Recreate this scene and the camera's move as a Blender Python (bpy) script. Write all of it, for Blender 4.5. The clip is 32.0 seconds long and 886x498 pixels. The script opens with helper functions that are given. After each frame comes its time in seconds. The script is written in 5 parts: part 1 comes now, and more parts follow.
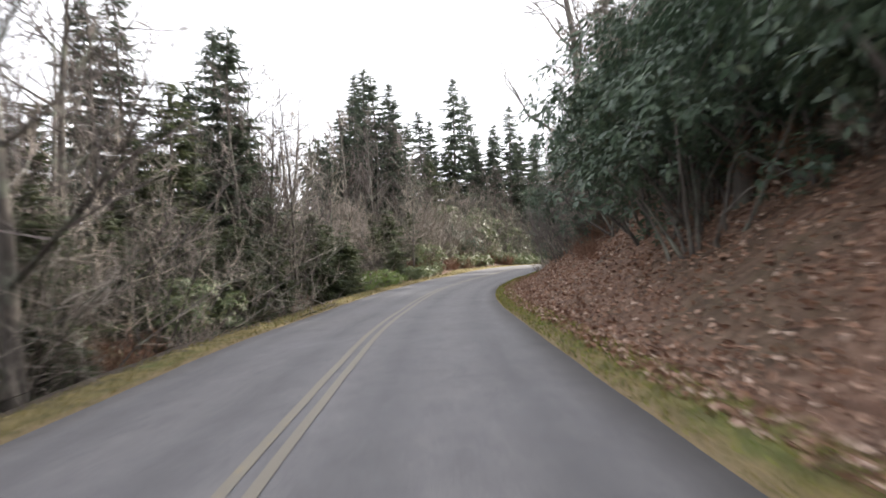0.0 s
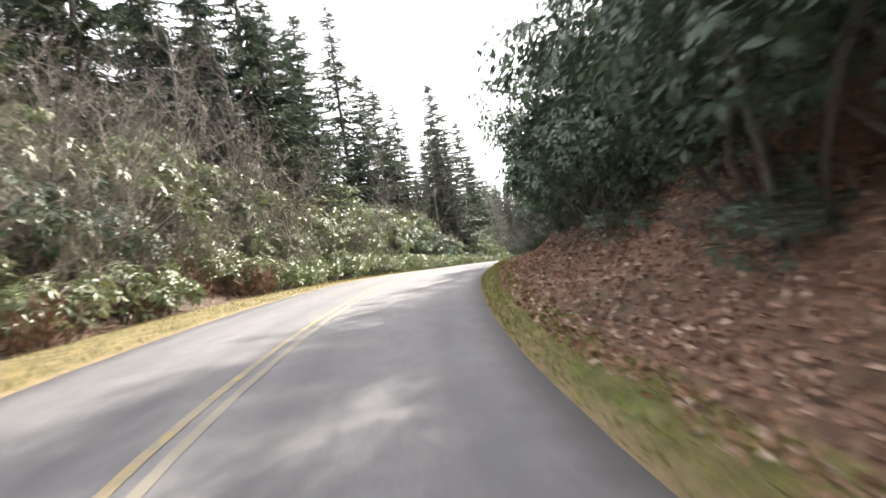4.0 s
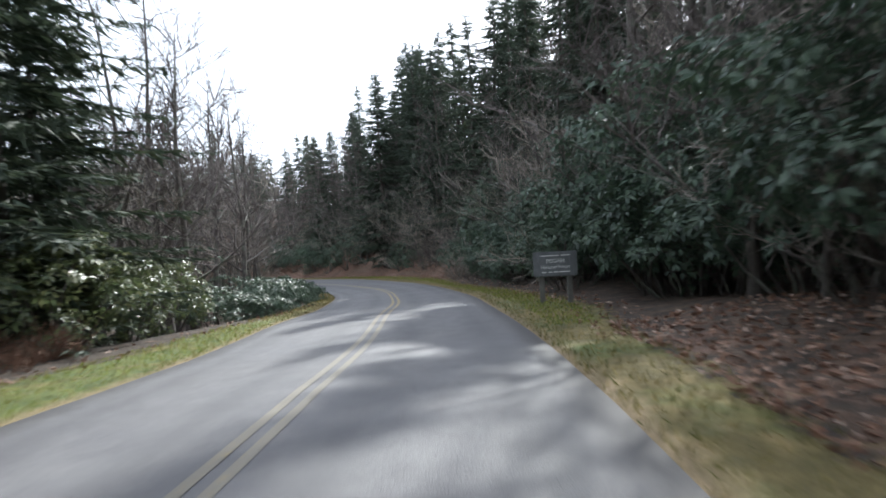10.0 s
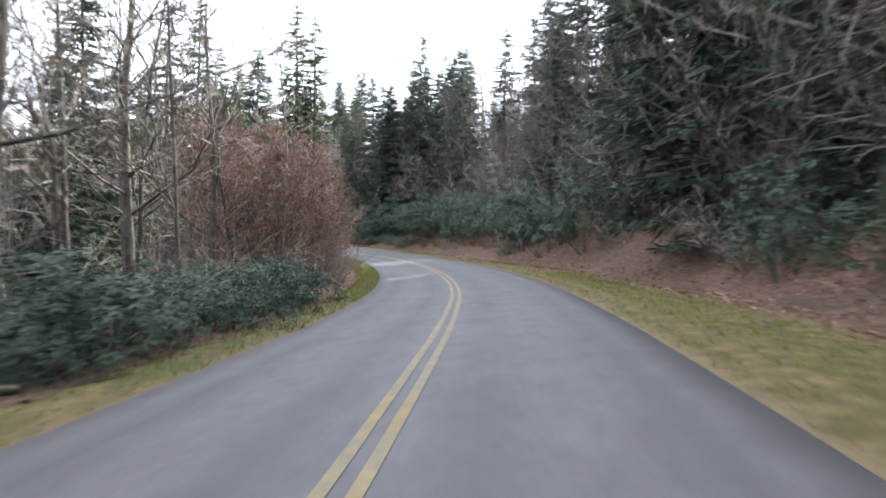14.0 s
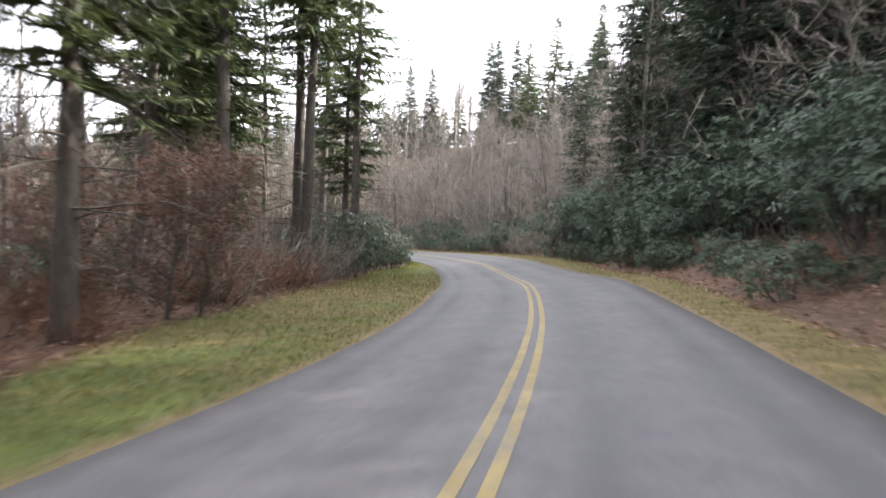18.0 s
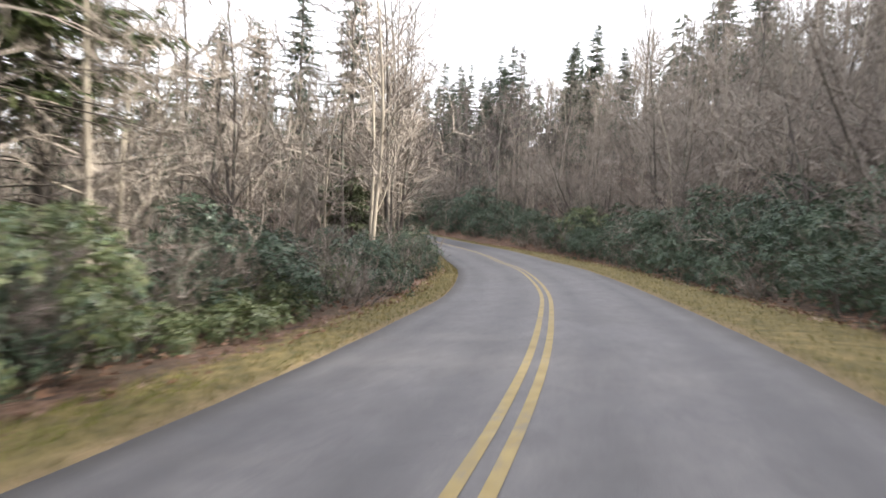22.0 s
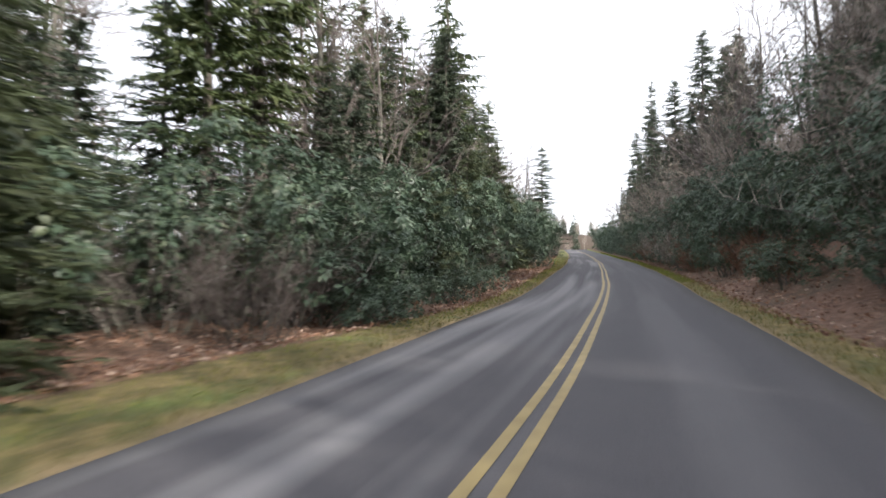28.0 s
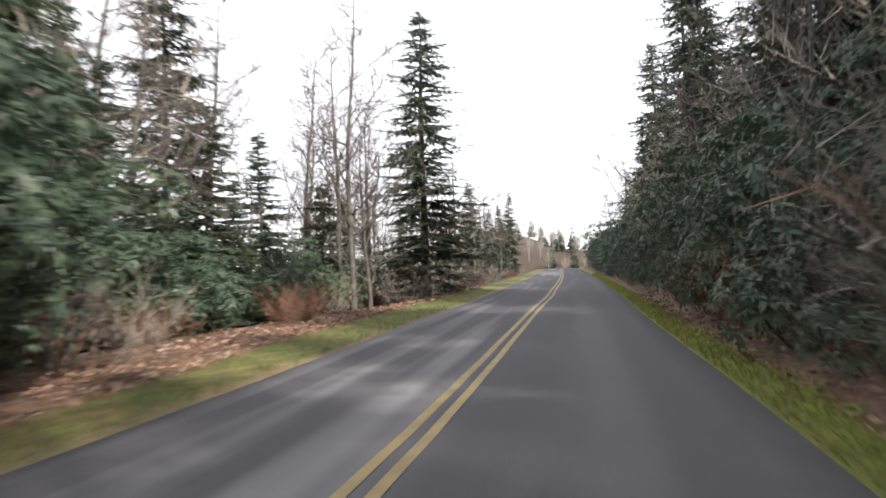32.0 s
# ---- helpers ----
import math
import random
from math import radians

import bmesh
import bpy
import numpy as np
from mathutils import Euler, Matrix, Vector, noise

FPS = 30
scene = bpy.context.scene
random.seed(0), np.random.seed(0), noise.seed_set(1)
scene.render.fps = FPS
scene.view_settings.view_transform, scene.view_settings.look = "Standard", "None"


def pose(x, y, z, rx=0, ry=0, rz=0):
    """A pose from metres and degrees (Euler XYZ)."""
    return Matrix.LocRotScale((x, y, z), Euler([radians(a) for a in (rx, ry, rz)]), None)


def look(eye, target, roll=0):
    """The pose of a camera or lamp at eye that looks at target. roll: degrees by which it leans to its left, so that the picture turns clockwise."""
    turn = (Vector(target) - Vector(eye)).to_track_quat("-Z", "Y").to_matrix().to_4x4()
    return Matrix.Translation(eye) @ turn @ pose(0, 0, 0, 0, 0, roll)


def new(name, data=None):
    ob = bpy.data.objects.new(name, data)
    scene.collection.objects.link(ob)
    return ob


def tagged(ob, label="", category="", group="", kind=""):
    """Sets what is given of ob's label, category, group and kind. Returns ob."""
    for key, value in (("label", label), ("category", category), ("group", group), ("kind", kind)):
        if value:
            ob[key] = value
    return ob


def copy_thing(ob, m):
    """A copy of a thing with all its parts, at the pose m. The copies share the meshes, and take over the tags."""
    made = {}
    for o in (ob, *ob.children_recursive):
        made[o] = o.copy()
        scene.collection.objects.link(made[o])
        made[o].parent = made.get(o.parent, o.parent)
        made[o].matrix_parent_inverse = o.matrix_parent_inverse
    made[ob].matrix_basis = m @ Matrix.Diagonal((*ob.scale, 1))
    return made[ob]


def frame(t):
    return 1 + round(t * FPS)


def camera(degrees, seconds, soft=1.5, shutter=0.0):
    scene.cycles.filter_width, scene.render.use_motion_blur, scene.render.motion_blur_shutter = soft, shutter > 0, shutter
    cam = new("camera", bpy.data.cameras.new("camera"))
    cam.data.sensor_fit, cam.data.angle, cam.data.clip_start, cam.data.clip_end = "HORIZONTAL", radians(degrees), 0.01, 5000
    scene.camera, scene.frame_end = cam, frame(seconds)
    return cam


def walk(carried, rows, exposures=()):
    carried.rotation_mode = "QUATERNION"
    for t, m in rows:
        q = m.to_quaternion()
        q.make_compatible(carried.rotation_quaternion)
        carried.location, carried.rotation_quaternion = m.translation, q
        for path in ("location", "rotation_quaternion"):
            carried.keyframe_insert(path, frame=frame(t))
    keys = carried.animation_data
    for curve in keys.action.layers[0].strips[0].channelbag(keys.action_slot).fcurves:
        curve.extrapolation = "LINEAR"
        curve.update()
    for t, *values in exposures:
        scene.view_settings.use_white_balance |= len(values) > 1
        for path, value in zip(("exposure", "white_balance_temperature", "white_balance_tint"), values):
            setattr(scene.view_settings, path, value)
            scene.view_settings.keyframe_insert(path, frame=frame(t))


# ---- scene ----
cam = camera(67.97, 32.0, soft=1.6, shutter=0.35)
PATH = [
    (0.0, 0.00, 0.00, 1.53, 92.75, 3.31, 0.01),
    (0.5, -0.00, 7.13, 1.77, 92.49, 3.65, -0.83),
    (1.0, 0.18, 14.32, 2.00, 92.13, 4.05, -3.41),
    (1.5, 0.48, 21.52, 2.10, 91.85, 5.36, -6.39),
    (2.0, 0.90, 28.53, 2.24, 91.37, 6.07, -9.94),
    (2.5, 1.64, 35.35, 2.43, 91.16, 6.67, -12.44),
    (3.0, 2.63, 42.05, 2.59, 90.76, 7.57, -15.82),
    (3.5, 4.00, 48.56, 2.85, 90.98, 8.73, -18.60),
    (4.0, 5.67, 54.88, 3.08, 91.06, 9.64, -21.18),
    (4.5, 7.60, 61.20, 3.42, 90.79, 9.74, -23.90),
    (5.0, 9.92, 67.40, 3.70, 90.40, 9.45, -27.51),
    (5.5, 12.64, 73.48, 3.92, 89.89, 8.81, -31.89),
    (6.0, 15.77, 79.48, 4.06, 89.38, 7.97, -36.19),
    (6.5, 19.35, 85.43, 4.08, 88.95, 7.09, -39.60),
    (7.0, 23.38, 91.33, 3.99, 88.65, 6.20, -41.96),
    (7.5, 27.50, 97.01, 3.77, 89.09, 5.80, -42.43),
    (8.0, 31.49, 102.53, 3.65, 89.58, 5.04, -39.97),
    (8.5, 35.39, 107.97, 3.44, 89.97, 4.46, -36.31),
    (9.0, 39.25, 113.31, 3.33, 90.20, 4.09, -35.57),
    (9.5, 42.96, 118.49, 3.23, 89.98, 3.73, -35.03),
    (10.0, 46.51, 123.67, 3.04, 89.83, 3.26, -34.39),
    (10.5, 50.00, 128.90, 2.97, 89.89, 2.38, -33.95),
    (11.0, 53.40, 134.06, 2.79, 89.73, 1.39, -33.24),
    (11.5, 56.76, 139.67, 2.65, 89.58, 0.50, -28.96),
    (12.0, 60.24, 145.46, 2.40, 88.73, -0.23, -25.33),
    (12.5, 63.48, 151.45, 2.19, 88.40, -0.64, -22.22),
    (13.0, 66.55, 157.57, 2.00, 88.34, -0.93, -19.56),
    (13.5, 69.35, 164.21, 1.88, 88.50, -1.13, -16.44),
    (14.0, 71.75, 170.89, 1.70, 88.40, -1.28, -10.79),
    (14.5, 73.84, 177.69, 1.57, 88.26, -1.46, -5.30),
    (15.0, 75.59, 184.60, 1.41, 88.29, -1.50, -1.36),
    (15.5, 77.00, 191.62, 1.23, 88.47, -1.42, 1.23),
    (16.0, 78.06, 198.78, 1.06, 88.64, -1.43, 3.62),
    (16.5, 78.77, 206.10, 0.92, 88.66, -1.71, 6.98),
    (17.0, 79.12, 213.58, 0.82, 88.49, -2.32, 11.49),
    (17.5, 79.22, 221.03, 0.72, 88.65, -2.22, 15.43),
    (18.0, 78.68, 228.42, 0.71, 88.74, -2.23, 18.80),
    (18.5, 77.90, 235.65, 0.57, 88.83, -2.44, 22.12),
    (19.0, 76.83, 243.11, 0.55, 89.00, -2.25, 25.57),
    (19.5, 75.29, 250.26, 0.63, 87.93, -1.56, 29.13),
    (20.0, 73.27, 257.09, 0.45, 88.46, -1.82, 32.48),
    (20.5, 70.89, 263.64, 0.38, 88.51, -1.88, 36.18),
    (21.0, 68.27, 270.03, 0.44, 88.19, -2.15, 39.97),
    (21.5, 65.16, 276.24, 0.35, 88.37, -2.53, 43.50),
    (22.0, 61.69, 282.28, 0.25, 88.20, -3.11, 47.01),
    (22.5, 57.97, 288.17, 0.14, 87.81, -3.64, 50.84),
    (23.0, 53.76, 293.88, 0.01, 87.72, -3.12, 54.46),
    (23.5, 49.45, 299.32, -0.11, 88.02, -3.15, 58.02),
    (24.0, 44.80, 304.33, -0.12, 88.30, -3.26, 61.60),
    (24.5, 39.92, 309.07, -0.13, 88.45, -3.56, 65.01),
    (25.0, 34.83, 313.40, -0.15, 89.12, -3.81, 67.75),
    (25.5, 29.48, 317.70, -0.04, 89.53, -3.67, 71.14),
    (26.0, 23.87, 321.74, 0.06, 90.27, -3.27, 74.30),
    (26.5, 18.01, 325.51, 0.16, 91.26, -2.62, 77.24),
    (27.0, 11.88, 329.05, 0.30, 92.11, -1.79, 80.05),
    (27.5, 5.46, 332.37, 0.50, 92.41, -0.87, 82.84),
    (28.0, -1.24, 335.47, 0.76, 92.10, 0.12, 85.60),
    (28.5, -8.11, 338.40, 0.95, 92.50, 0.95, 87.86),
    (29.0, -15.08, 341.06, 1.15, 92.66, 1.68, 88.82),
    (29.5, -22.31, 343.75, 1.35, 93.24, 2.35, 89.84),
    (30.0, -29.50, 346.31, 1.69, 93.71, 2.68, 89.32),
    (30.5, -36.76, 348.73, 2.03, 93.65, 2.04, 88.54),
    (31.0, -43.98, 351.02, 2.36, 93.63, 1.88, 87.63),
    (31.5, -51.06, 353.28, 2.63, 93.81, 1.76, 87.39),
    (32.0, -58.15, 355.48, 2.95, 93.97, 1.79, 86.17),
]
walk(cam, [(t, pose(x, y, z, a, b, c)) for t, x, y, z, a, b, c in PATH],
     exposures=[(0.0, 1.32, 6500, 10), (3.0, 1.42, 6550, 10), (4.0, 1.80, 6650, 10), (5.5, 1.20, 6500, 10), (7.0, 0.66, 6300, 9), (8.5, 1.08, 6100, 8), (10.0, 0.92, 5750, 6), (11.0, 1.05, 5400, 3),
                (12.0, 1.68, 5250, 6), (13.0, 1.65, 5700, 8), (14.5, 1.75, 5950, 9), (17.0, 1.72, 6300, 10), (18.5, 1.88, 6400, 11), (20.0, 1.75, 6450, 11), (21.0, 1.42, 6450, 11), (22.5, 1.48, 6500, 10), (24.0, 1.32, 6400, 9), (26.0, 1.12, 6400, 9), (28.0, 0.98, 6300, 10), (29.5, 1.25, 6300, 10), (31.0, 1.36, 6300, 10), (32.0, 0.85, 6450, 11)])

# ---------------------------------------------------------------- light
SUN_TURN, SUN_UP = 54.0, 34.0          # degrees clockwise from +y, and above the horizon
world = bpy.data.worlds.new("sky")
scene.world = world
world.use_nodes = True
sky = world.node_tree.nodes.new("ShaderNodeTexSky")
sky.sky_type, sky.sun_disc = "NISHITA", False
sky.sun_elevation, sky.sun_rotation = radians(SUN_UP), radians(SUN_TURN)
sky.air_density, sky.dust_density, sky.ozone_density, sky.altitude = 1.0, 6.0, 1.0, 1000
back = world.node_tree.nodes["Background"]
back.inputs["Strength"].default_value = 0.15
# thin white cloud over the whole sky
veil = world.node_tree.nodes.new("ShaderNodeMix")
veil.data_type = "RGBA"
veil.inputs[0].default_value, veil.inputs[7].default_value = 0.85, (6.8, 6.8, 7.0, 1)
world.node_tree.links.new(sky.outputs[0], veil.inputs[6])
world.node_tree.links.new(veil.outputs[2], back.inputs["Color"])
sun = new("sun", bpy.data.lights.new("sun", "SUN"))
sun.data.energy, sun.data.angle, sun.data.color = 4.7, radians(0.9), (1.0, 0.93, 0.82)
to_sun = Vector((math.sin(radians(SUN_TURN)) * math.cos(radians(SUN_UP)),
                 math.cos(radians(SUN_TURN)) * math.cos(radians(SUN_UP)), math.sin(radians(SUN_UP))))
sun.matrix_basis = look(to_sun * 400, (0, 0, 0))


# ---------------------------------------------------------------- materials
class Nodes:
    """A short hand for node materials."""

    def __init__(self, name, rough=0.8):
        self.mat = bpy.data.materials.new(name)
        self.mat.use_nodes = True
        self.tree = self.mat.node_tree
        self.shader = self.tree.nodes["Principled BSDF"]
        self.shader.inputs["Roughness"].default_value = rough

    def add(self, kind, **inputs):
        node = self.tree.nodes.new(kind)
        for key, value in inputs.items():
            self.put(node, key.replace("_", " "), value)
        return node

    def put(self, node, key, value):
        if isinstance(value, bpy.types.NodeSocket):
            self.tree.links.new(value, node.inputs[key])
        else:
            node.inputs[key].default_value = value

    def coords(self, scale=(1, 1, 1)):
        geo = self.add("ShaderNodeTexCoord")
        m = self.add("ShaderNodeMapping", Vector=geo.outputs["Object"], Scale=scale)
        return m.outputs[0]

    def noise(self, vector, scale, detail=4.0, rough=0.55):
        return self.add("ShaderNodeTexNoise", Vector=vector, Scale=scale, Detail=detail, Roughness=rough).outputs["Fac"]

    def ramp(self, fac, *stops):
        node = self.add("ShaderNodeValToRGB", Fac=fac)
        e = node.color_ramp.elements
        while len(e) < len(stops):
            e.new(0.5)
        for el, (at, colour) in zip(e, stops):
            el.position, el.color = at, (*colour, 1) if not isinstance(colour, float) else (colour, colour, colour, 1)
        return node.outputs[0]

    def mix(self, fac, a, b, blend="MIX"):
        node = self.tree.nodes.new("ShaderNodeMix")
        node.data_type, node.blend_type = "RGBA", blend
        for i, v in ((0, fac), (6, a), (7, b)):
            if isinstance(v, bpy.types.NodeSocket):
                self.tree.links.new(v, node.inputs[i])
            else:
                node.inputs[i].default_value = v if i == 0 else (*v, 1)
        return node.outputs[2]

    def maths(self, op, a, b=0.0, c=0.0):
        node = self.tree.nodes.new("ShaderNodeMath")
        node.operation = op
        for i, v in enumerate((a, b, c)):
            if isinstance(v, bpy.types.NodeSocket):
                self.tree.links.new(v, node.inputs[i])
            else:
                node.inputs[i].default_value = v
        return node.outputs[0]

    def attribute(self, name):
        node = self.add("ShaderNodeAttribute")
        node.attribute_name = name
        return node

    def bump(self, height, strength, distance):
        node = self.add("ShaderNodeBump", Strength=strength, Distance=distance, Height=height)
        self.put(self.shader, "Normal", node.outputs[0])

    def done(self, colour, rough=None):
        self.put(self.shader, "Base Color", colour if isinstance(colour, bpy.types.NodeSocket) else (*colour, 1))
        if rough is not None:
            self.put(self.shader, "Roughness", rough)
        return self.mat


def asphalt_material():
    n = Nodes("asphalt", 0.8)
    where = n.coords()
    uv = n.attribute("across")          # x: metres from the middle, y: metres along, z: newness of the surface
    sep = n.add("ShaderNodeSeparateXYZ", Vector=uv.outputs["Vector"])
    grain = n.noise(where, 55.0, 3.0, 0.7)
    stone = n.add("ShaderNodeTexVoronoi", Vector=where, Scale=70.0).outputs["Distance"]
    blot = n.noise(where, 0.35, 5.0, 0.6)
    stretch = n.add("ShaderNodeCombineXYZ", X=n.maths("MULTIPLY", sep.outputs[0], 1.6), Y=n.maths("MULTIPLY", sep.outputs[1], 0.06), Z=0.0)
    streak = n.noise(stretch.outputs[0], 1.0, 5.0, 0.65)
    base = n.ramp(grain, (0.3, (0.066, 0.063, 0.069)), (0.7, (0.135, 0.13, 0.137)))
    base = n.mix(n.ramp(blot, (0.35, 0.0), (0.7, 0.55)), base, (0.15, 0.145, 0.146))
    # patches of finer and coarser stone, drawn out along the road
    drawn = n.add("ShaderNodeCombineXYZ", X=n.maths("MULTIPLY", sep.outputs[0], 2.8), Y=n.maths("MULTIPLY", sep.outputs[1], 1.3), Z=4.0)
    patch = n.noise(drawn.outputs[0], 1.0, 7.0, 0.72)
    base = n.mix(n.ramp(patch, (0.38, 0.36), (0.5, 0.0)), base, (0.062, 0.059, 0.064))
    base = n.mix(n.ramp(patch, (0.52, 0.0), (0.66, 0.3)), base, (0.19, 0.183, 0.18))
    # wheel paths, rubbed darker
    side = n.maths("ABSOLUTE", n.maths("SUBTRACT", n.maths("ABSOLUTE", n.maths("SUBTRACT", n.maths("ABSOLUTE", sep.outputs[0]), 1.55)), 0.75))
    wheel = n.ramp(side, (0.0, 1.0), (0.5, 0.0))
    base = n.mix(n.maths("MULTIPLY", wheel, n.ramp(streak, (0.25, 0.25), (0.65, 0.85))), base, (0.07, 0.068, 0.073))
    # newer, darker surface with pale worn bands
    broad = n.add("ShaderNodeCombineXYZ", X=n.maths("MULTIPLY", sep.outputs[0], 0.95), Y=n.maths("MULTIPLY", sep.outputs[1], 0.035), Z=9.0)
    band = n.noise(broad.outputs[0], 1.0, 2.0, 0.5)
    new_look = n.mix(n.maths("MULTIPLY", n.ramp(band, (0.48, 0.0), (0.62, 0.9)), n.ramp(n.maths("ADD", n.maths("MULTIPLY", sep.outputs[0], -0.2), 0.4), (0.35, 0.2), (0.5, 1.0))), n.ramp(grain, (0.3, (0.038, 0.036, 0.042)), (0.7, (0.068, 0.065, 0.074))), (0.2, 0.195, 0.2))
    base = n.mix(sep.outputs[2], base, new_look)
    # cracked dark rim at both edges
    rim = n.maths("ADD", n.maths("ABSOLUTE", sep.outputs[0]), n.maths("MULTIPLY", n.maths("SUBTRACT", n.noise(where, 2.2), 0.5), 0.5))
    base = n.mix(n.ramp(n.maths("MULTIPLY", rim, 0.25), (0.66, 0.0), (0.75, 0.5)), base, (0.075, 0.07, 0.068))
    crack = n.add("ShaderNodeTexVoronoi", Vector=where, Scale=0.33)
    crack.feature = "DISTANCE_TO_EDGE"
    line = n.maths("ADD", crack.outputs["Distance"], n.maths("MULTIPLY", n.noise(where, 3.0), 0.02))
    base = n.mix(n.ramp(line, (0.008, 0.16), (0.014, 0.0)), base, (0.05, 0.048, 0.048))
    n.bump(n.maths("ADD", grain, n.maths("MULTIPLY", stone, 0.6)), 0.5, 0.01)
    return n.done(base, n.mix(sep.outputs[2], n.ramp(blot, (0.3, 0.62), (0.7, 0.85)), (0.95, 0.95, 0.95)))


def paint_material():
    n = Nodes("yellow_road_paint", 0.7)
    where = n.coords()
    uv = n.attribute("across")
    sep = n.add("ShaderNodeSeparateXYZ", Vector=uv.outputs["Vector"])
    wear = n.noise(where, 9.0, 6.0, 0.7)
    patchy = n.noise(where, 0.5, 3.0)
    yellow = n.ramp(n.noise(where, 3.0), (0.3, (0.205, 0.15, 0.056)), (0.7, (0.3, 0.228, 0.092)))
    gone = n.maths("ADD", wear, n.maths("MULTIPLY", n.maths("SUBTRACT", patchy, 0.5), 0.5))
    gone = n.maths("ADD", gone, n.maths("MULTIPLY", n.maths("SUBTRACT", sep.outputs[2], 0.5), 0.34))
    base = n.mix(n.ramp(gone, (0.36, 0.85), (0.54, 0.0)), yellow, (0.15, 0.14, 0.125))
    n.bump(wear, 0.3, 0.004)
    return n.done(base)


def ground_material():
    n = Nodes("ground", 0.95)
    where = n.coords()
    lawn = n.attribute("lawn")                     # x: mown verge, y: fallen leaves, z: moss and fresh green
    sep = n.add("ShaderNodeSeparateXYZ", Vector=lawn.outputs["Vector"])
    big, mid_, fine = n.noise(where, 0.35, 4.0), n.noise(where, 2.4, 5.0, 0.65), n.noise(where, 30.0, 4.0, 0.7)
    grass = n.ramp(mid_, (0.3, (0.1, 0.085, 0.03)), (0.5, (0.185, 0.14, 0.052)), (0.72, (0.36, 0.26, 0.11)))
    green = n.ramp(mid_, (0.3, (0.06, 0.1, 0.02)), (0.7, (0.15, 0.19, 0.036)))
    patch = n.maths("ADD", sep.outputs[2], n.maths("MULTIPLY", n.maths("SUBTRACT", n.noise(where, 0.55, 6.0, 0.7), 0.5), 2.4))
    grass = n.mix(n.ramp(patch, (0.3, 0.05), (0.75, 0.92)), grass, green)
    # a bright cushion of moss, its colour lifted to stand for sunlight on it
    grass = n.mix(n.ramp(sep.outputs[2], (0.7, 0.0), (0.95, 0.8)), grass, n.ramp(mid_, (0.3, (0.13, 0.16, 0.02)), (0.65, (0.27, 0.29, 0.045))))
    grass = n.mix(n.ramp(fine, (0.35, 0.5), (0.65, 0.0)), grass, (0.04, 0.04, 0.015))
    # pale straw, sand and leaf crumbs along the asphalt
    hem = n.maths("ADD", n.maths("SUBTRACT", sep.outputs[0], 1.0), n.maths("MULTIPLY", n.maths("SUBTRACT", mid_, 0.5), 1.2))
    grass = n.mix(n.maths("MULTIPLY", n.ramp(hem, (0.15, 0.0), (0.7, 0.85)), n.ramp(sep.outputs[2], (0.75, 1.0), (0.95, 0.1))), grass, n.ramp(fine, (0.3, (0.12, 0.085, 0.05)), (0.7, (0.32, 0.235, 0.13))))
    cell = n.add("ShaderNodeTexVoronoi", Vector=where, Scale=9.0)
    litter = n.ramp(cell.outputs["Color"], (0.1, (0.085, 0.044, 0.028)), (0.5, (0.165, 0.087, 0.054)), (0.9, (0.28, 0.175, 0.128)))
    litter = n.mix(n.ramp(fine, (0.35, 0.6), (0.6, 0.0)), litter, (0.05, 0.028, 0.02))
    litter = n.mix(n.ramp(big, (0.45, 0.0), (0.66, 0.6)), litter, n.ramp(mid_, (0.35, (0.028, 0.022, 0.014)), (0.6, (0.07, 0.058, 0.03)), (0.75, (0.055, 0.07, 0.028))))
    soil = n.ramp(mid_, (0.3, (0.03, 0.022, 0.016)), (0.7, (0.075, 0.052, 0.036)))
    rag = n.maths("MULTIPLY", n.maths("SUBTRACT", mid_, 0.5), 1.3)
    wood = n.mix(n.ramp(n.maths("ADD", sep.outputs[1], rag), (0.4, 0.0), (0.62, 1.0)), soil, litter)
    base = n.mix(n.ramp(n.maths("ADD", sep.outputs[0], rag), (0.42, 0.0), (0.6, 1.0)), wood, grass)
    n.bump(n.maths("ADD", fine, n.maths("MULTIPLY", cell.outputs["Distance"], 0.8)), 0.8, 0.05)
    return n.done(base)


def leaf_material(name, stops, rough=0.5, gloss=0.5, spread=0.25, through_light=0.0):
    """Leaves, needles and dead leaves: colour varies from plant to plant and from leaf to leaf."""
    n = Nodes(name, rough)
    n.shader.inputs["Specular IOR Level"].default_value = gloss
    geo = n.add("ShaderNodeNewGeometry")
    info = n.add("ShaderNodeObjectInfo")
    pick = n.maths("ADD", n.maths("MULTIPLY", geo.outputs["Random Per Island"], 1.0 - spread), n.maths("MULTIPLY", info.outputs["Random"], spread))
    base = n.ramp(pick, *stops)
    vein = n.noise(n.coords(), 40.0, 2.0)
    base = n.mix(n.ramp(vein, (0.35, 0.25), (0.6, 0.0)), base, tuple(c * 0.5 for c in stops[0][1]))
    if through_light:
        n.shader.inputs["Subsurface Weight"].default_value = 0.0
        n.done(base)
        glow = n.add("ShaderNodeBsdfTranslucent", Color=base)
        both = n.add("ShaderNodeMixShader", Fac=through_light)
        n.tree.links.new(n.shader.outputs[0], both.inputs[1])
        n.tree.links.new(glow.outputs[0], both.inputs[2])
        n.tree.links.new(both.outputs[0], n.tree.nodes["Material Output"].inputs["Surface"])
        return n.mat
    return n.done(base)


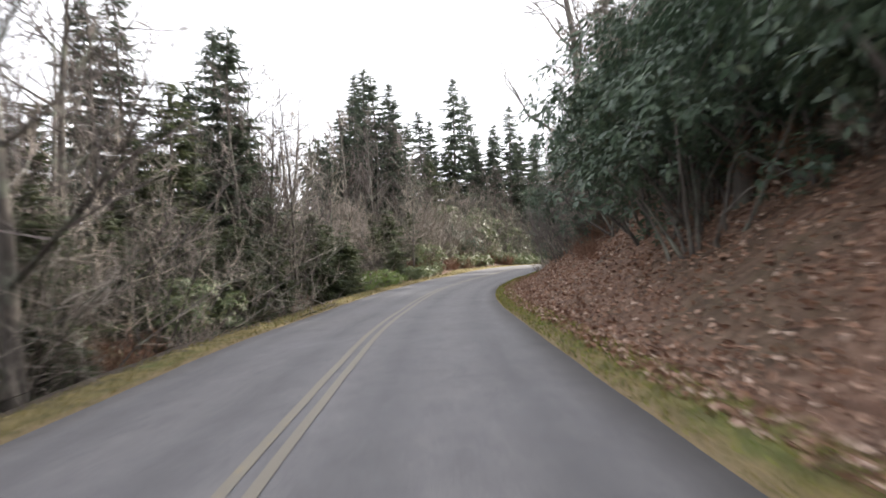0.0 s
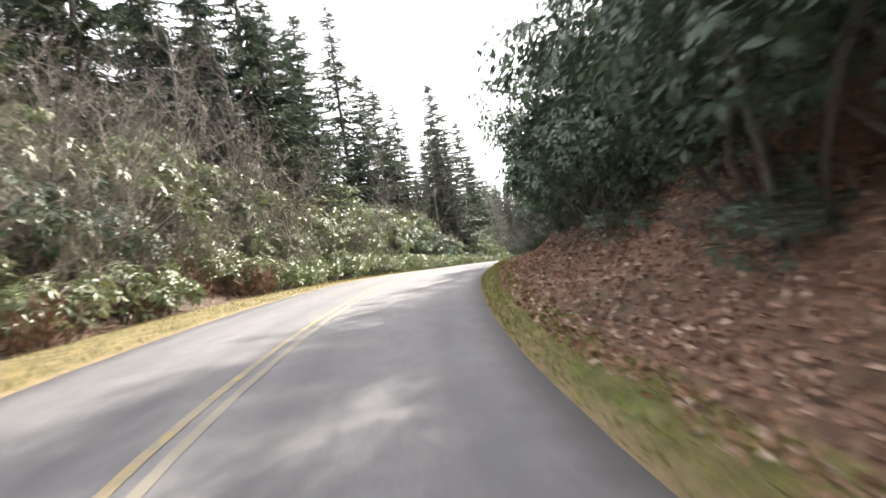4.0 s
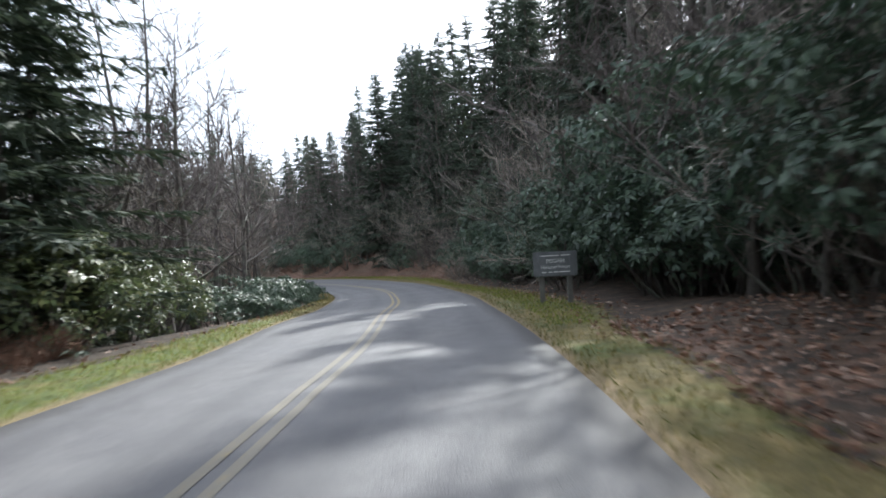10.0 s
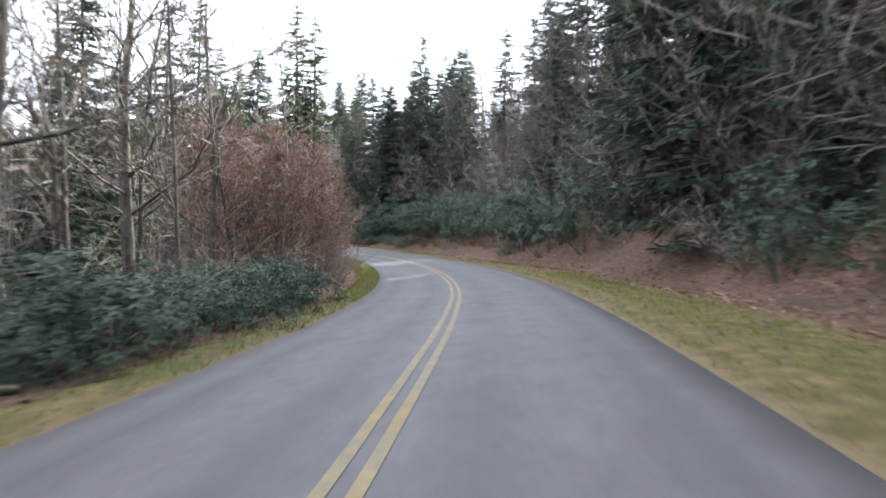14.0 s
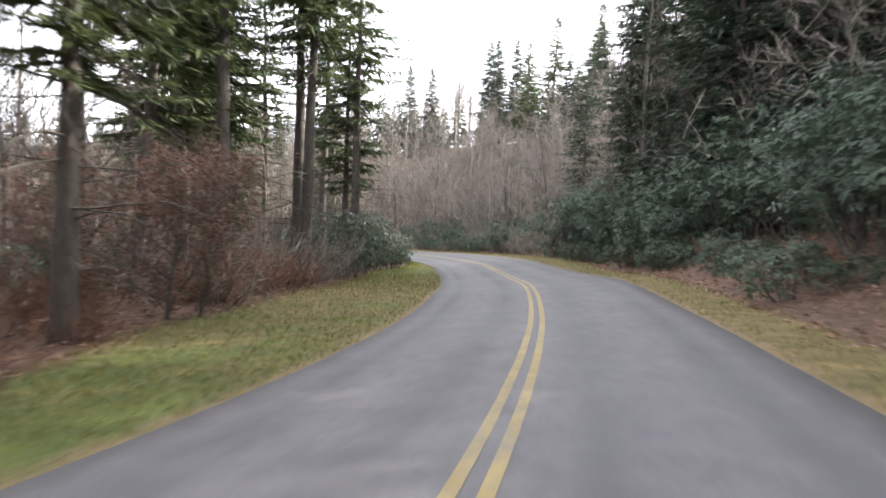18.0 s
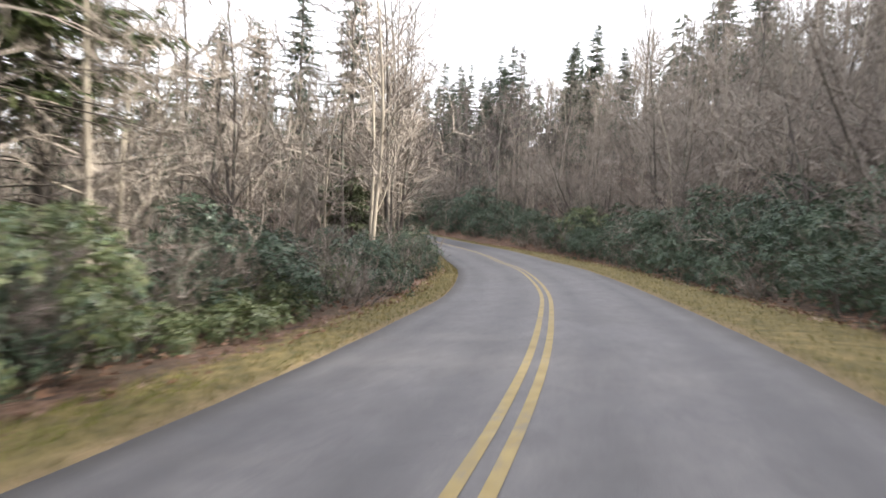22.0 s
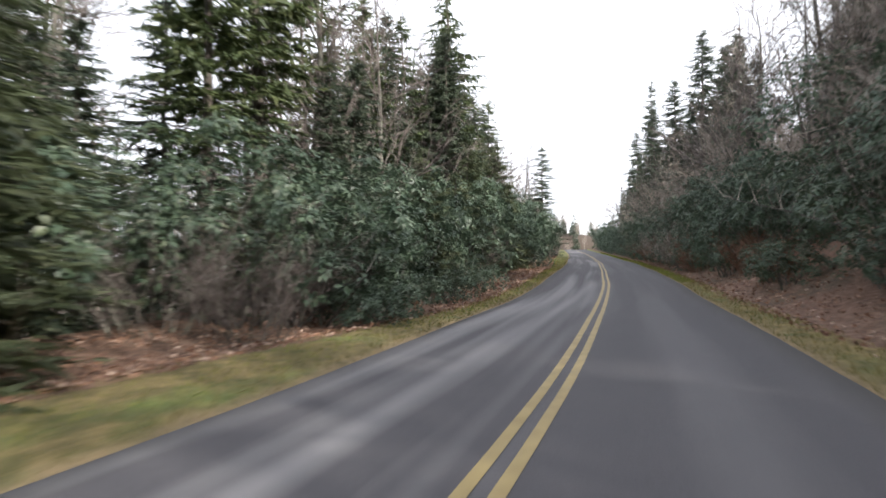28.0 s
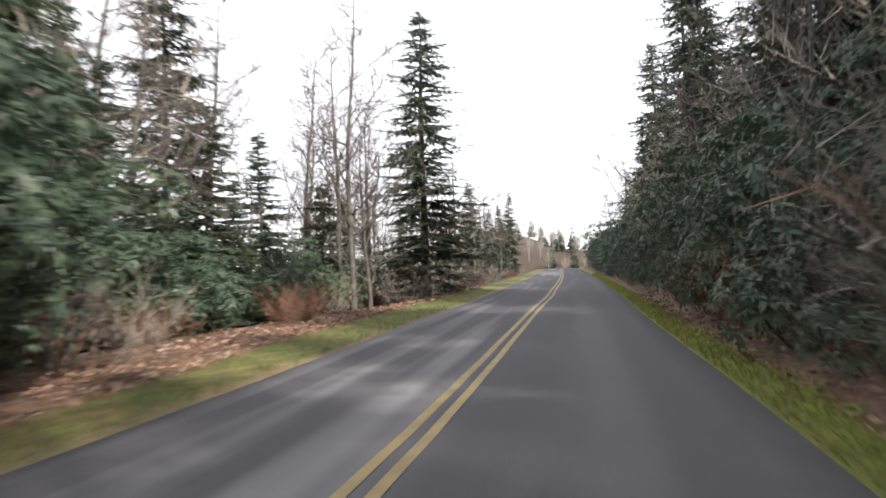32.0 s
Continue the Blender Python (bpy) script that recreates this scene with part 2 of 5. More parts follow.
def bark_material(name, dark, pale, scale=6.0, lichen=None):
    n = Nodes(name, 0.9)
    where = n.coords((1, 1, 0.18))
    ridge = n.noise(where, scale * 2, 6.0, 0.7)
    blot = n.noise(n.coords(), 1.7, 4.0)
    base = n.ramp(ridge, (0.3, dark), (0.7, pale))
    if lichen:
        base = n.mix(n.ramp(blot, (0.5, 0.0), (0.62, 0.7)), base, lichen)
    info = n.add("ShaderNodeObjectInfo")
    base = n.mix(n.maths("MULTIPLY", info.outputs["Random"], 0.4), base, tuple(0.6 * c for c in dark))
    n.bump(ridge, 0.7, 0.03)
    return n.done(base)


ASPHALT, PAINT, GROUND = asphalt_material(), paint_material(), ground_material()
RHODO = leaf_material("rhododendron_leaf", ((0.0, (0.036, 0.058, 0.04)), (0.45, (0.062, 0.098, 0.062)), (0.85, (0.09, 0.128, 0.076)), (1.0, (0.135, 0.15, 0.085))), 0.42, gloss=0.4, through_light=0.2)
LAUREL = leaf_material("laurel_leaf", ((0.0, (0.07, 0.098, 0.042)), (0.5, (0.12, 0.152, 0.066)), (1.0, (0.2, 0.205, 0.1))), 0.42, gloss=0.5, through_light=0.28)
NEEDLE = leaf_material("spruce_needle", ((0.0, (0.032, 0.046, 0.032)), (0.5, (0.055, 0.078, 0.05)), (1.0, (0.095, 0.112, 0.066))), 0.65, through_light=0.2)
PINE = leaf_material("pine_needle", ((0.0, (0.04, 0.06, 0.024)), (0.5, (0.07, 0.098, 0.036)), (1.0, (0.125, 0.14, 0.056))), 0.6, through_light=0.25)
HEMLOCK = leaf_material("hemlock_needle", ((0.0, (0.042, 0.058, 0.026)), (0.5, (0.07, 0.088, 0.042)), (1.0, (0.112, 0.122, 0.06))), 0.6, through_light=0.3)
BEECH = leaf_material("dry_beech_leaf", ((0.0, (0.12, 0.058, 0.04)), (0.5, (0.2, 0.107, 0.077)), (1.0, (0.29, 0.17, 0.128))), 0.7, through_light=0.25)
DEAD = leaf_material("fallen_leaf", ((0.0, (0.105, 0.05, 0.032)), (0.4, (0.235, 0.122, 0.074)), (0.75, (0.345, 0.215, 0.155)), (1.0, (0.5, 0.38, 0.31))), 0.75, spread=0.0)
BLADE = leaf_material("grass_blade", ((0.0, (0.07, 0.085, 0.02)), (0.5, (0.16, 0.14, 0.045)), (1.0, (0.36, 0.28, 0.12))), 0.7, spread=0.0, through_light=0.45)
MOSS = leaf_material("green_grass_blade", ((0.0, (0.09, 0.125, 0.018)), (0.5, (0.18, 0.22, 0.03)), (1.0, (0.31, 0.32, 0.06))), 0.7, spread=0.0, through_light=0.4)
BARK = bark_material("grey_bark", (0.045, 0.038, 0.034), (0.16, 0.138, 0.122), lichen=(0.2, 0.21, 0.165))
DARK_BARK = bark_material("spruce_bark", (0.045, 0.037, 0.032), (0.135, 0.112, 0.096), lichen=(0.115, 0.11, 0.09))
PALE_BARK = bark_material("birch_bark", (0.16, 0.13, 0.1), (0.5, 0.45, 0.37), 4.0)
TWIG = bark_material("bare_twig", (0.17, 0.143, 0.122), (0.41, 0.36, 0.31))
DARK_TWIG = bark_material("dark_bare_twig", (0.085, 0.068, 0.064), (0.21, 0.175, 0.162))
RUSSET = bark_material("russet_stem", (0.13, 0.065, 0.04), (0.26, 0.15, 0.1))


# ---------------------------------------------------------------- the road's line
# one knot about every 7 m along the middle of the road; station 0 is where the drive begins
ROAD_X = [-1.0, -1.1, -1.2, -1.3, -1.4, -1.5, -1.5, -1.3, -0.9, -0.2, 0.8, 2.2, 3.9, 5.8, 8.2, 11.0, 14.3, 17.8, 21.9, 25.9, 29.9, 33.8, 37.6, 41.4, 45.0, 48.7, 52.2, 55.7, 59.4, 62.7, 65.8, 68.5, 70.8, 72.8, 74.6, 76.2, 77.4, 78.2, 78.6, 78.6, 78.0, 77.2, 76.0, 74.4, 72.3, 70.0, 67.4, 64.4, 61.0, 57.3, 53.1, 48.8, 44.2, 39.4, 34.3, 29.0, 23.4, 17.5, 11.4, 5.0, -1.7, -8.5, -15.5, -22.8, -30.0, -37.2, -44.4, -51.5, -58.6, -65.7, -72.9, -80.0, -87.2, -94.3, -101.5, -108.6, -115.8, -123.0, -130.2, -137.4, -144.6, -151.8, -159.0, -166.2, -173.4, -180.6, -187.8]
ROAD_Y = [-28.6, -21.5, -14.3, -7.2, -0.0, 7.1, 14.4, 21.6, 28.7, 35.6, 42.4, 49.0, 55.4, 61.8, 68.1, 74.3, 80.3, 86.4, 92.4, 98.1, 103.7, 109.1, 114.5, 119.6, 124.7, 129.8, 134.8, 140.3, 146.0, 151.9, 157.9, 164.6, 171.2, 178.0, 184.8, 191.8, 198.9, 206.1, 213.6, 221.0, 228.4, 235.6, 243.0, 250.0, 256.8, 263.3, 269.6, 275.8, 281.9, 287.7, 293.4, 298.8, 303.8, 308.5, 312.8, 317.0, 321.0, 324.7, 328.2, 331.5, 334.5, 337.3, 339.9, 342.5, 345.0, 347.3, 349.6, 351.8, 354.0, 356.1, 358.1, 360.1, 362.2, 364.1, 366.1, 368.0, 369.9, 371.8, 373.6, 375.4, 377.3, 379.1, 380.9, 382.7, 384.5, 386.3, 388.2]
ROAD_Z = [-1.01, -0.76, -0.51, -0.25, 0.00, 0.25, 0.50, 0.63, 0.81, 1.03, 1.22, 1.50, 1.74, 2.08, 2.36, 2.57, 2.70, 2.71, 2.60, 2.36, 2.23, 1.99, 1.87, 1.76, 1.56, 1.49, 1.31, 1.17, 0.92, 0.71, 0.52, 0.38, 0.18, 0.03, -0.14, -0.31, -0.46, -0.58, -0.67, -0.78, -0.79, -0.94, -0.99, -0.92, -1.11, -1.18, -1.13, -1.21, -1.30, -1.39, -1.51, -1.63, -1.63, -1.64, -1.66, -1.55, -1.45, -1.34, -1.20, -0.99, -0.72, -0.52, -0.32, -0.13, 0.20, 0.55, 0.89, 1.15, 1.48, 1.78, 2.08, 2.39, 2.71, 3.03, 3.36, 3.69, 4.02, 4.36, 4.70, 5.04, 5.38, 5.72, 6.07, 6.41, 6.76, 7.11, 7.46]
ROAD_BANK = [-3.2, -3.2, -3.2, -3.2, -3.2, -2.4, -1.5, -0.5, 0.6, 1.6, 2.5, 3.0, 3.4, 3.5, 3.5, 3.3, 3.0, 2.5, 2.0, 1.3, 0.7, 0.2, -0.3, -0.6, -0.8, -1.2, -1.4, -1.5, -1.6, -1.9, -2.3, -3.2, -4.2, -5.0, -5.8, -5.9, -5.7, -5.2, -4.7, -4.4, -4.3, -5.1, -5.9, -6.3, -6.6, -6.8, -7.0, -6.8, -6.5, -5.7, -4.8, -4.4, -4.1, -4.3, -4.4, -4.0, -3.6, -3.1, -2.7, -2.1, -1.5, -1.3, -1.1, -1.4, -1.6, -1.3, -1.0, -0.9, -0.9, -0.5, -0.1, 0.2, 0.5, 0.7, 0.8, 0.9, 0.9, 0.8, 0.7, 0.6, 0.5, 0.4, 0.3, 0.2, 0.0, 0.0, 0.0]
FIRST, LAST, HALF = -2, 41, 3.12


def knot(values, s):
    """A smooth curve through the knots."""
    s = min(max(s, FIRST), LAST - 1e-6)
    i = int((s - FIRST) * 2)
    u = (s - FIRST) * 2 - i
    a, b = values[i], values[i + 1]
    m0 = (b - values[i - 1]) / 2 if i else b - a
    m1 = (values[i + 2] - a) / 2 if i + 2 < len(values) else b - a
    return (2 * u ** 3 - 3 * u ** 2 + 1) * a + (u ** 3 - 2 * u ** 2 + u) * m0 + (3 * u ** 2 - 2 * u ** 3) * b + (u ** 3 - u ** 2) * m1


def line(s):
    """Middle of the road, the way ahead, and the way to the right (both level) at a station."""
    p = Vector((knot(ROAD_X, s), knot(ROAD_Y, s), knot(ROAD_Z, s)))
    q, r = (Vector((knot(ROAD_X, e), knot(ROAD_Y, e), 0)) for e in (s - 0.05, s + 0.05))
    ahead = (r - q).normalized()
    return p, ahead, Vector((ahead.y, -ahead.x, 0))


def steps(s, *pairs):
    """A value that changes smoothly between (station, value) pairs."""
    if s <= pairs[0][0]:
        return pairs[0][1]
    for (s0, v0), (s1, v1) in zip(pairs, pairs[1:]):
        if s <= s1:
            u = (s - s0) / (s1 - s0)
            return v0 + (v1 - v0) * u * u * (3 - 2 * u)
    return pairs[-1][1]


def verge(s, side):
    """Width of the mown strip beside the asphalt."""
    if side > 0:
        return steps(s, (0, 0.75), (6, 0.85), (8, 0.85), (10, 0.9), (10.8, 1.4), (11.4, 2.4), (12, 2.2), (13, 1.6), (14, 3.0), (16, 2.6), (17.5, 1.3), (20, 1.6), (21, 2.6), (25, 2.3), (27, 1.1), (31, 0.7), (41, 0.8))
    return steps(s, (0, 0.8), (3, 1.0), (4.1, 1.3), (4.9, 3.0), (5.8, 2.8), (7, 2.1), (9, 1.7), (10.5, 2.2), (12, 1.0), (16, 1.0), (18, 1.6), (19, 4.8), (20.7, 4.2), (21.4, 1.3), (25, 1.1), (27, 2.4), (28.3, 2.6), (29.3, 0.9), (31.2, 0.9), (32.3, 1.4), (33, 2.0), (41, 1.5))


def lay(s, side):
    """Slope of the land next to the verge, and further out."""
    if side > 0:
        near = steps(s, (0, 0.72), (6, 0.62), (8, 0.34), (10, 0.2), (11.5, 0.08), (13, 0.3), (14.5, 0.45), (17, 0.6), (20, 0.4), (22, 0.3), (26, 0.4), (30, 0.5), (41, 0.45))
        return near, steps(s, (0, 0.28), (19, 0.28), (22.5, 0.56), (27, 0.58), (31, 0.47), (36, 0.35))
    near = steps(s, (0, -0.4), (3, -0.35), (4.4, 0.2), (6, 0.45), (8.5, 0.25), (10, -0.05), (13, -0.2), (18, -0.06), (20.5, -0.03), (22, -0.15), (27, 0.0), (30, 0.02), (33, -0.05), (36, -0.3), (41, -0.3))
    return near, steps(s, (0, -0.15), (4, 0.06), (9, 0.05), (12, -0.22), (30, -0.15), (36, -0.35))


def rise(s, u):
    """Height of the land at u metres to the right of the middle, against the middle of the road."""
    bank = -math.tan(radians(knot(ROAD_BANK, s)))
    d = abs(u)
    if d <= HALF + 0.02:
        return bank * u
    side = 1 if u > 0 else -1
    g = verge(s, side)
    h = bank * side * HALF + bank * side * 0.4 * min(d - HALF, g)
    near, far = lay(s, side)
    v = d - HALF - g
    if v > 0:
        blend = min(v / 1.2, 1.0)
        h += near * (min(v, 6.0) - 0.6 * blend * (2 - blend)) if v > 0.6 else near * v * v * 0.4
        if v > 6.0:
            h += far * (min(v, 40.0) - 6.0)
        amp = 0.12 * min(v, 3) + 0.5 * min(max(v - 6, 0) / 8, 1)
        p, _, right = line(s)
        w = p + right * u
        h += amp * noise.noise((w.x * 0.13, w.y * 0.13, 3.1)) + 0.08 * min(v, 1) * noise.noise((w.x * 0.9, w.y * 0.9, 7.7))
    else:
        h += 0.03 - 0.05 * math.exp(-(d - HALF) * 6)
    return h


def place(s, u, up=0.0):
    p, _, right = line(s)
    q = p + right * u
    q.z += rise(s, u) + up
    return q


# ---------------------------------------------------------------- building helpers
def link(name, mesh, parent=None, label=""):
    ob = new(name, mesh)
    if parent:
        ob.parent = parent
    return tagged(ob, label)


def part(name, bm, material, parent, label=""):
    """One bmesh as one mesh object under a thing or a part."""
    mesh = bpy.data.meshes.new(name)
    bm.to_mesh(mesh)
    bm.free()
    mesh.materials.append(material)
    return link(name, mesh, parent, label)


class Soup:
    """Gathers tubes, leaves and blades into one mesh."""

    def __init__(self):
        self.v, self.f, self.n = [], [], 0

    def quads(self, p):
        p = np.asarray(p, float).reshape(-1, 4, 3)
        i = np.arange(len(p) * 4).reshape(-1, 4) + self.n
        self.v.append(p.reshape(-1, 3))
        self.f += i.tolist()
        self.n += len(p) * 4

    def tris(self, p):
        p = np.asarray(p, float).reshape(-1, 3, 3)
        i = np.arange(len(p) * 3).reshape(-1, 3) + self.n
        self.v.append(p.reshape(-1, 3))
        self.f += i.tolist()
        self.n += len(p) * 3

    def tube(self, points, radii, sides=5):
        points = np.asarray(points, float)
        k = len(points)
        way = np.gradient(points, axis=0)
        way /= np.linalg.norm(way, axis=1)[:, None] + 1e-9
        ref = np.where(np.abs(way[:, 2:3]) < 0.9, [[0, 0, 1.0]], [[1.0, 0, 0]])
        a = np.cross(way, ref)
        a /= np.linalg.norm(a, axis=1)[:, None] + 1e-9
        b = np.cross(way, a)
        ang = np.arange(sides) * 2 * math.pi / sides
        ring = points[:, None] + np.asarray(radii)[:, None, None] * (np.cos(ang)[None, :, None] * a[:, None] + np.sin(ang)[None, :, None] * b[:, None])
        self.v.append(ring.reshape(-1, 3))
        for i in range(k - 1):
            for j in range(sides):
                j2 = (j + 1) % sides
                self.f.append([self.n + i * sides + j, self.n + i * sides + j2, self.n + (i + 1) * sides + j2, self.n + (i + 1) * sides + j])
        self.n += k * sides

    def mesh(self, name, material, smooth=False):
        me = bpy.data.meshes.new(name)
        me.from_pydata(np.concatenate(self.v).tolist() if self.v else [], [], self.f)
        me.materials.append(material)
        if smooth:
            me.polygons.foreach_set("use_smooth", [True] * len(me.polygons))
        me.update()
        return me


# ---------------------------------------------------------------- ground, road and its lines
def strip(name, material, offsets, s0, s1, step, attribute, values, lift, label, category, skirt=0.0):
    """A sheet along the road with columns at the given offsets."""
    rows = int((s1 - s0) / step) + 1
    verts, faces, data = [], [], []
    for i in range(rows):
        s = s0 + (s1 - s0) * i / (rows - 1)
        p, _, right = line(s)
        for u in offsets:
            q = p + right * u
            verts.append((q.x, q.y, q.z + lift(s, u)))
            data.extend(values(s, u))
    w = len(offsets)
    for i in range(rows - 1):
        for j in range(w - 1):
            faces.append((i * w + j, i * w + j + 1, (i + 1) * w + j + 1, (i + 1) * w + j))
    me = bpy.data.meshes.new(name)
    me.from_pydata(verts, [], faces)
    me.materials.append(material)
    me.attributes.new(attribute, "FLOAT_VECTOR", "POINT").data.foreach_set("vector", data)
    me.polygons.foreach_set("use_smooth", [True] * len(faces))
    return tagged(new(name, me), label, category, kind="structure")


def lawn_values(s, u):
    side = 1 if u > 0 else -1
    v = abs(u) - HALF - verge(s, side)
    grass = min(max(0.5 - v / 1.2, 0.0), 1.0) + max(0.0, 1.0 - max(abs(u) - HALF, 0.0) / 0.28)
    if side > 0:
        leaves = steps(s, (0, 1.0), (8, 0.8), (10, 0.5), (13, 0.35), (14.5, 0.8), (20, 0.9), (22, 0.5), (32, 0.75), (41, 0.7))
        fresh = steps(s, (0, 0.35), (8, 0.4), (11, 0.38), (13, 0.25), (16, 0.15), (20, 0.0), (26, 0.0), (29.5, 0.35), (31.2, 0.7), (32.4, 1.3), (41, 1.3))
    else:
        leaves = steps(s, (0, 0.2), (4, 0.6), (8, 0.4), (11, 0.3), (17, 0.7), (20, 0.6), (24, 0.7), (27, 0.9), (34, 0.9), (36, 0.4))
        fresh = steps(s, (0, 0.3), (4, 0.1), (6.5, 0.2), (8, 0.9), (11, 0.7), (13, 0.1), (15.5, 0.6), (18, 0.75), (19.5, 0.3), (20.8, 0.7), (22.5, 0.05), (26, 0.0), (27, 0.4), (29, 0.25), (31.5, 0.25), (33, 0.6))
    leaves *= 1.0 if v < 9 else 0.6
    return grass, leaves, fresh * (1.0 if v < 0.3 else 0.5)


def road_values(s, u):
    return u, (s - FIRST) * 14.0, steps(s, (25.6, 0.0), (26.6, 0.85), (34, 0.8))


LAND = (3.06, 3.25, 3.5, 3.9, 4.4, 5.0, 5.7, 6.5, 7.4, 8.5, 10, 12, 14.5, 18, 22, 27, 33, 40, 50, 62, 76)
land_columns = [-u for u in reversed(LAND)] + [-2.9, 2.9] + list(LAND)
land_columns = sorted(set(land_columns))


def land_lift(s, u):
    if abs(u) < 3.0:
        return rise(s, u) - 0.25
    if abs(u) < 3.1:
        return rise(s, u) - 0.06
    return rise(s, u)


ground = strip("ground", GROUND, land_columns, FIRST, LAST, 0.11, "lawn", lawn_values, land_lift,
               "wooded mountain slope with mown verges and brown leaf litter", "ground")
# the same sheet goes on, lower down, to the horizon
far = bmesh.new()
bmesh.ops.create_circle(far, cap_ends=True, cap_tris=True, segments=48, radius=3500)
far.transform(Matrix.Translation((0, 180, -26)))
far_mesh = bpy.data.meshes.new("ground_far")
far.to_mesh(far_mesh)
far.free()
far_mesh.materials.append(GROUND)
join = bmesh.new()
join.from_mesh(ground.data)
join.from_mesh(far_mesh)
join.to_mesh(ground.data)
join.free()

CROSS = [-HALF - 0.02, -HALF, -2.6, -1.8, -0.9, 0.0, 0.9, 1.8, 2.6, HALF, HALF + 0.02]
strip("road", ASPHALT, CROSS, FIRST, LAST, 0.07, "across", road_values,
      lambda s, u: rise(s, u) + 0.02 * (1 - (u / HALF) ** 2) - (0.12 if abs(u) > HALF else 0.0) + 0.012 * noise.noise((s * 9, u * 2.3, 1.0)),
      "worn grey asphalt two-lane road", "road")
for middle in (-0.115, 0.115):
    strip("yellow_line", PAINT, [middle - 0.055, middle, middle + 0.055], FIRST, LAST, 0.07, "across",
          lambda s, u: (u, s * 14.0, steps(s, (0, -0.1), (1.5, -0.35), (2.9, -0.3), (3.8, 0.25), (5, 0.2), (6.5, -0.25), (9, -0.35), (11, -0.15), (12, 0.42), (14, 0.42), (15, 0.38), (16.5, 0.5), (22, 0.72), (30, 0.85), (41, 0.9)) - (0.5 if u > 0 and s < 6 else 0.0)),
          lambda s, u: rise(s, u) + 0.027 + 0.012 * noise.noise((s * 9, 0.0, 1.0)), "worn yellow centre line painted on asphalt", "road marking")


# ---------------------------------------------------------------- plants
rng = np.random.default_rng(11)


def unit(v):
    return v / (np.linalg.norm(v, axis=-1, keepdims=True) + 1e-9)


def leaves_at(soup, base, way, length, width, fold=0.25):
    """Pointed leaves, each folded along its rib: base (n,3), way (n,3)."""
    n = len(base)
    side = unit(np.cross(way, rng.normal(size=(n, 3))))
    up = np.cross(side, way)
    length, width = np.broadcast_to(length, (n,))[:, None], np.broadcast_to(width, (n,))[:, None]
    mid_p = base + way * length * 0.5 + up * width * fold
    tip = base + way * length
    soup.quads(np.stack([base, mid_p + side * width * 0.5, tip, mid_p - side * width * 0.5], 1))


def crooked(p, way, length, n, bend, lift=0.0):
    pts = [np.array(p, float)]
    way = np.array(way, float)
    for _ in range(n):
        way = unit(way + rng.normal(size=3) * bend + np.array([0, 0, lift]))
        pts.append(pts[-1] + way * length / n)
    return np.array(pts), way


def thing(name, label, category, group):
    return tagged(new(name), label, category, group)


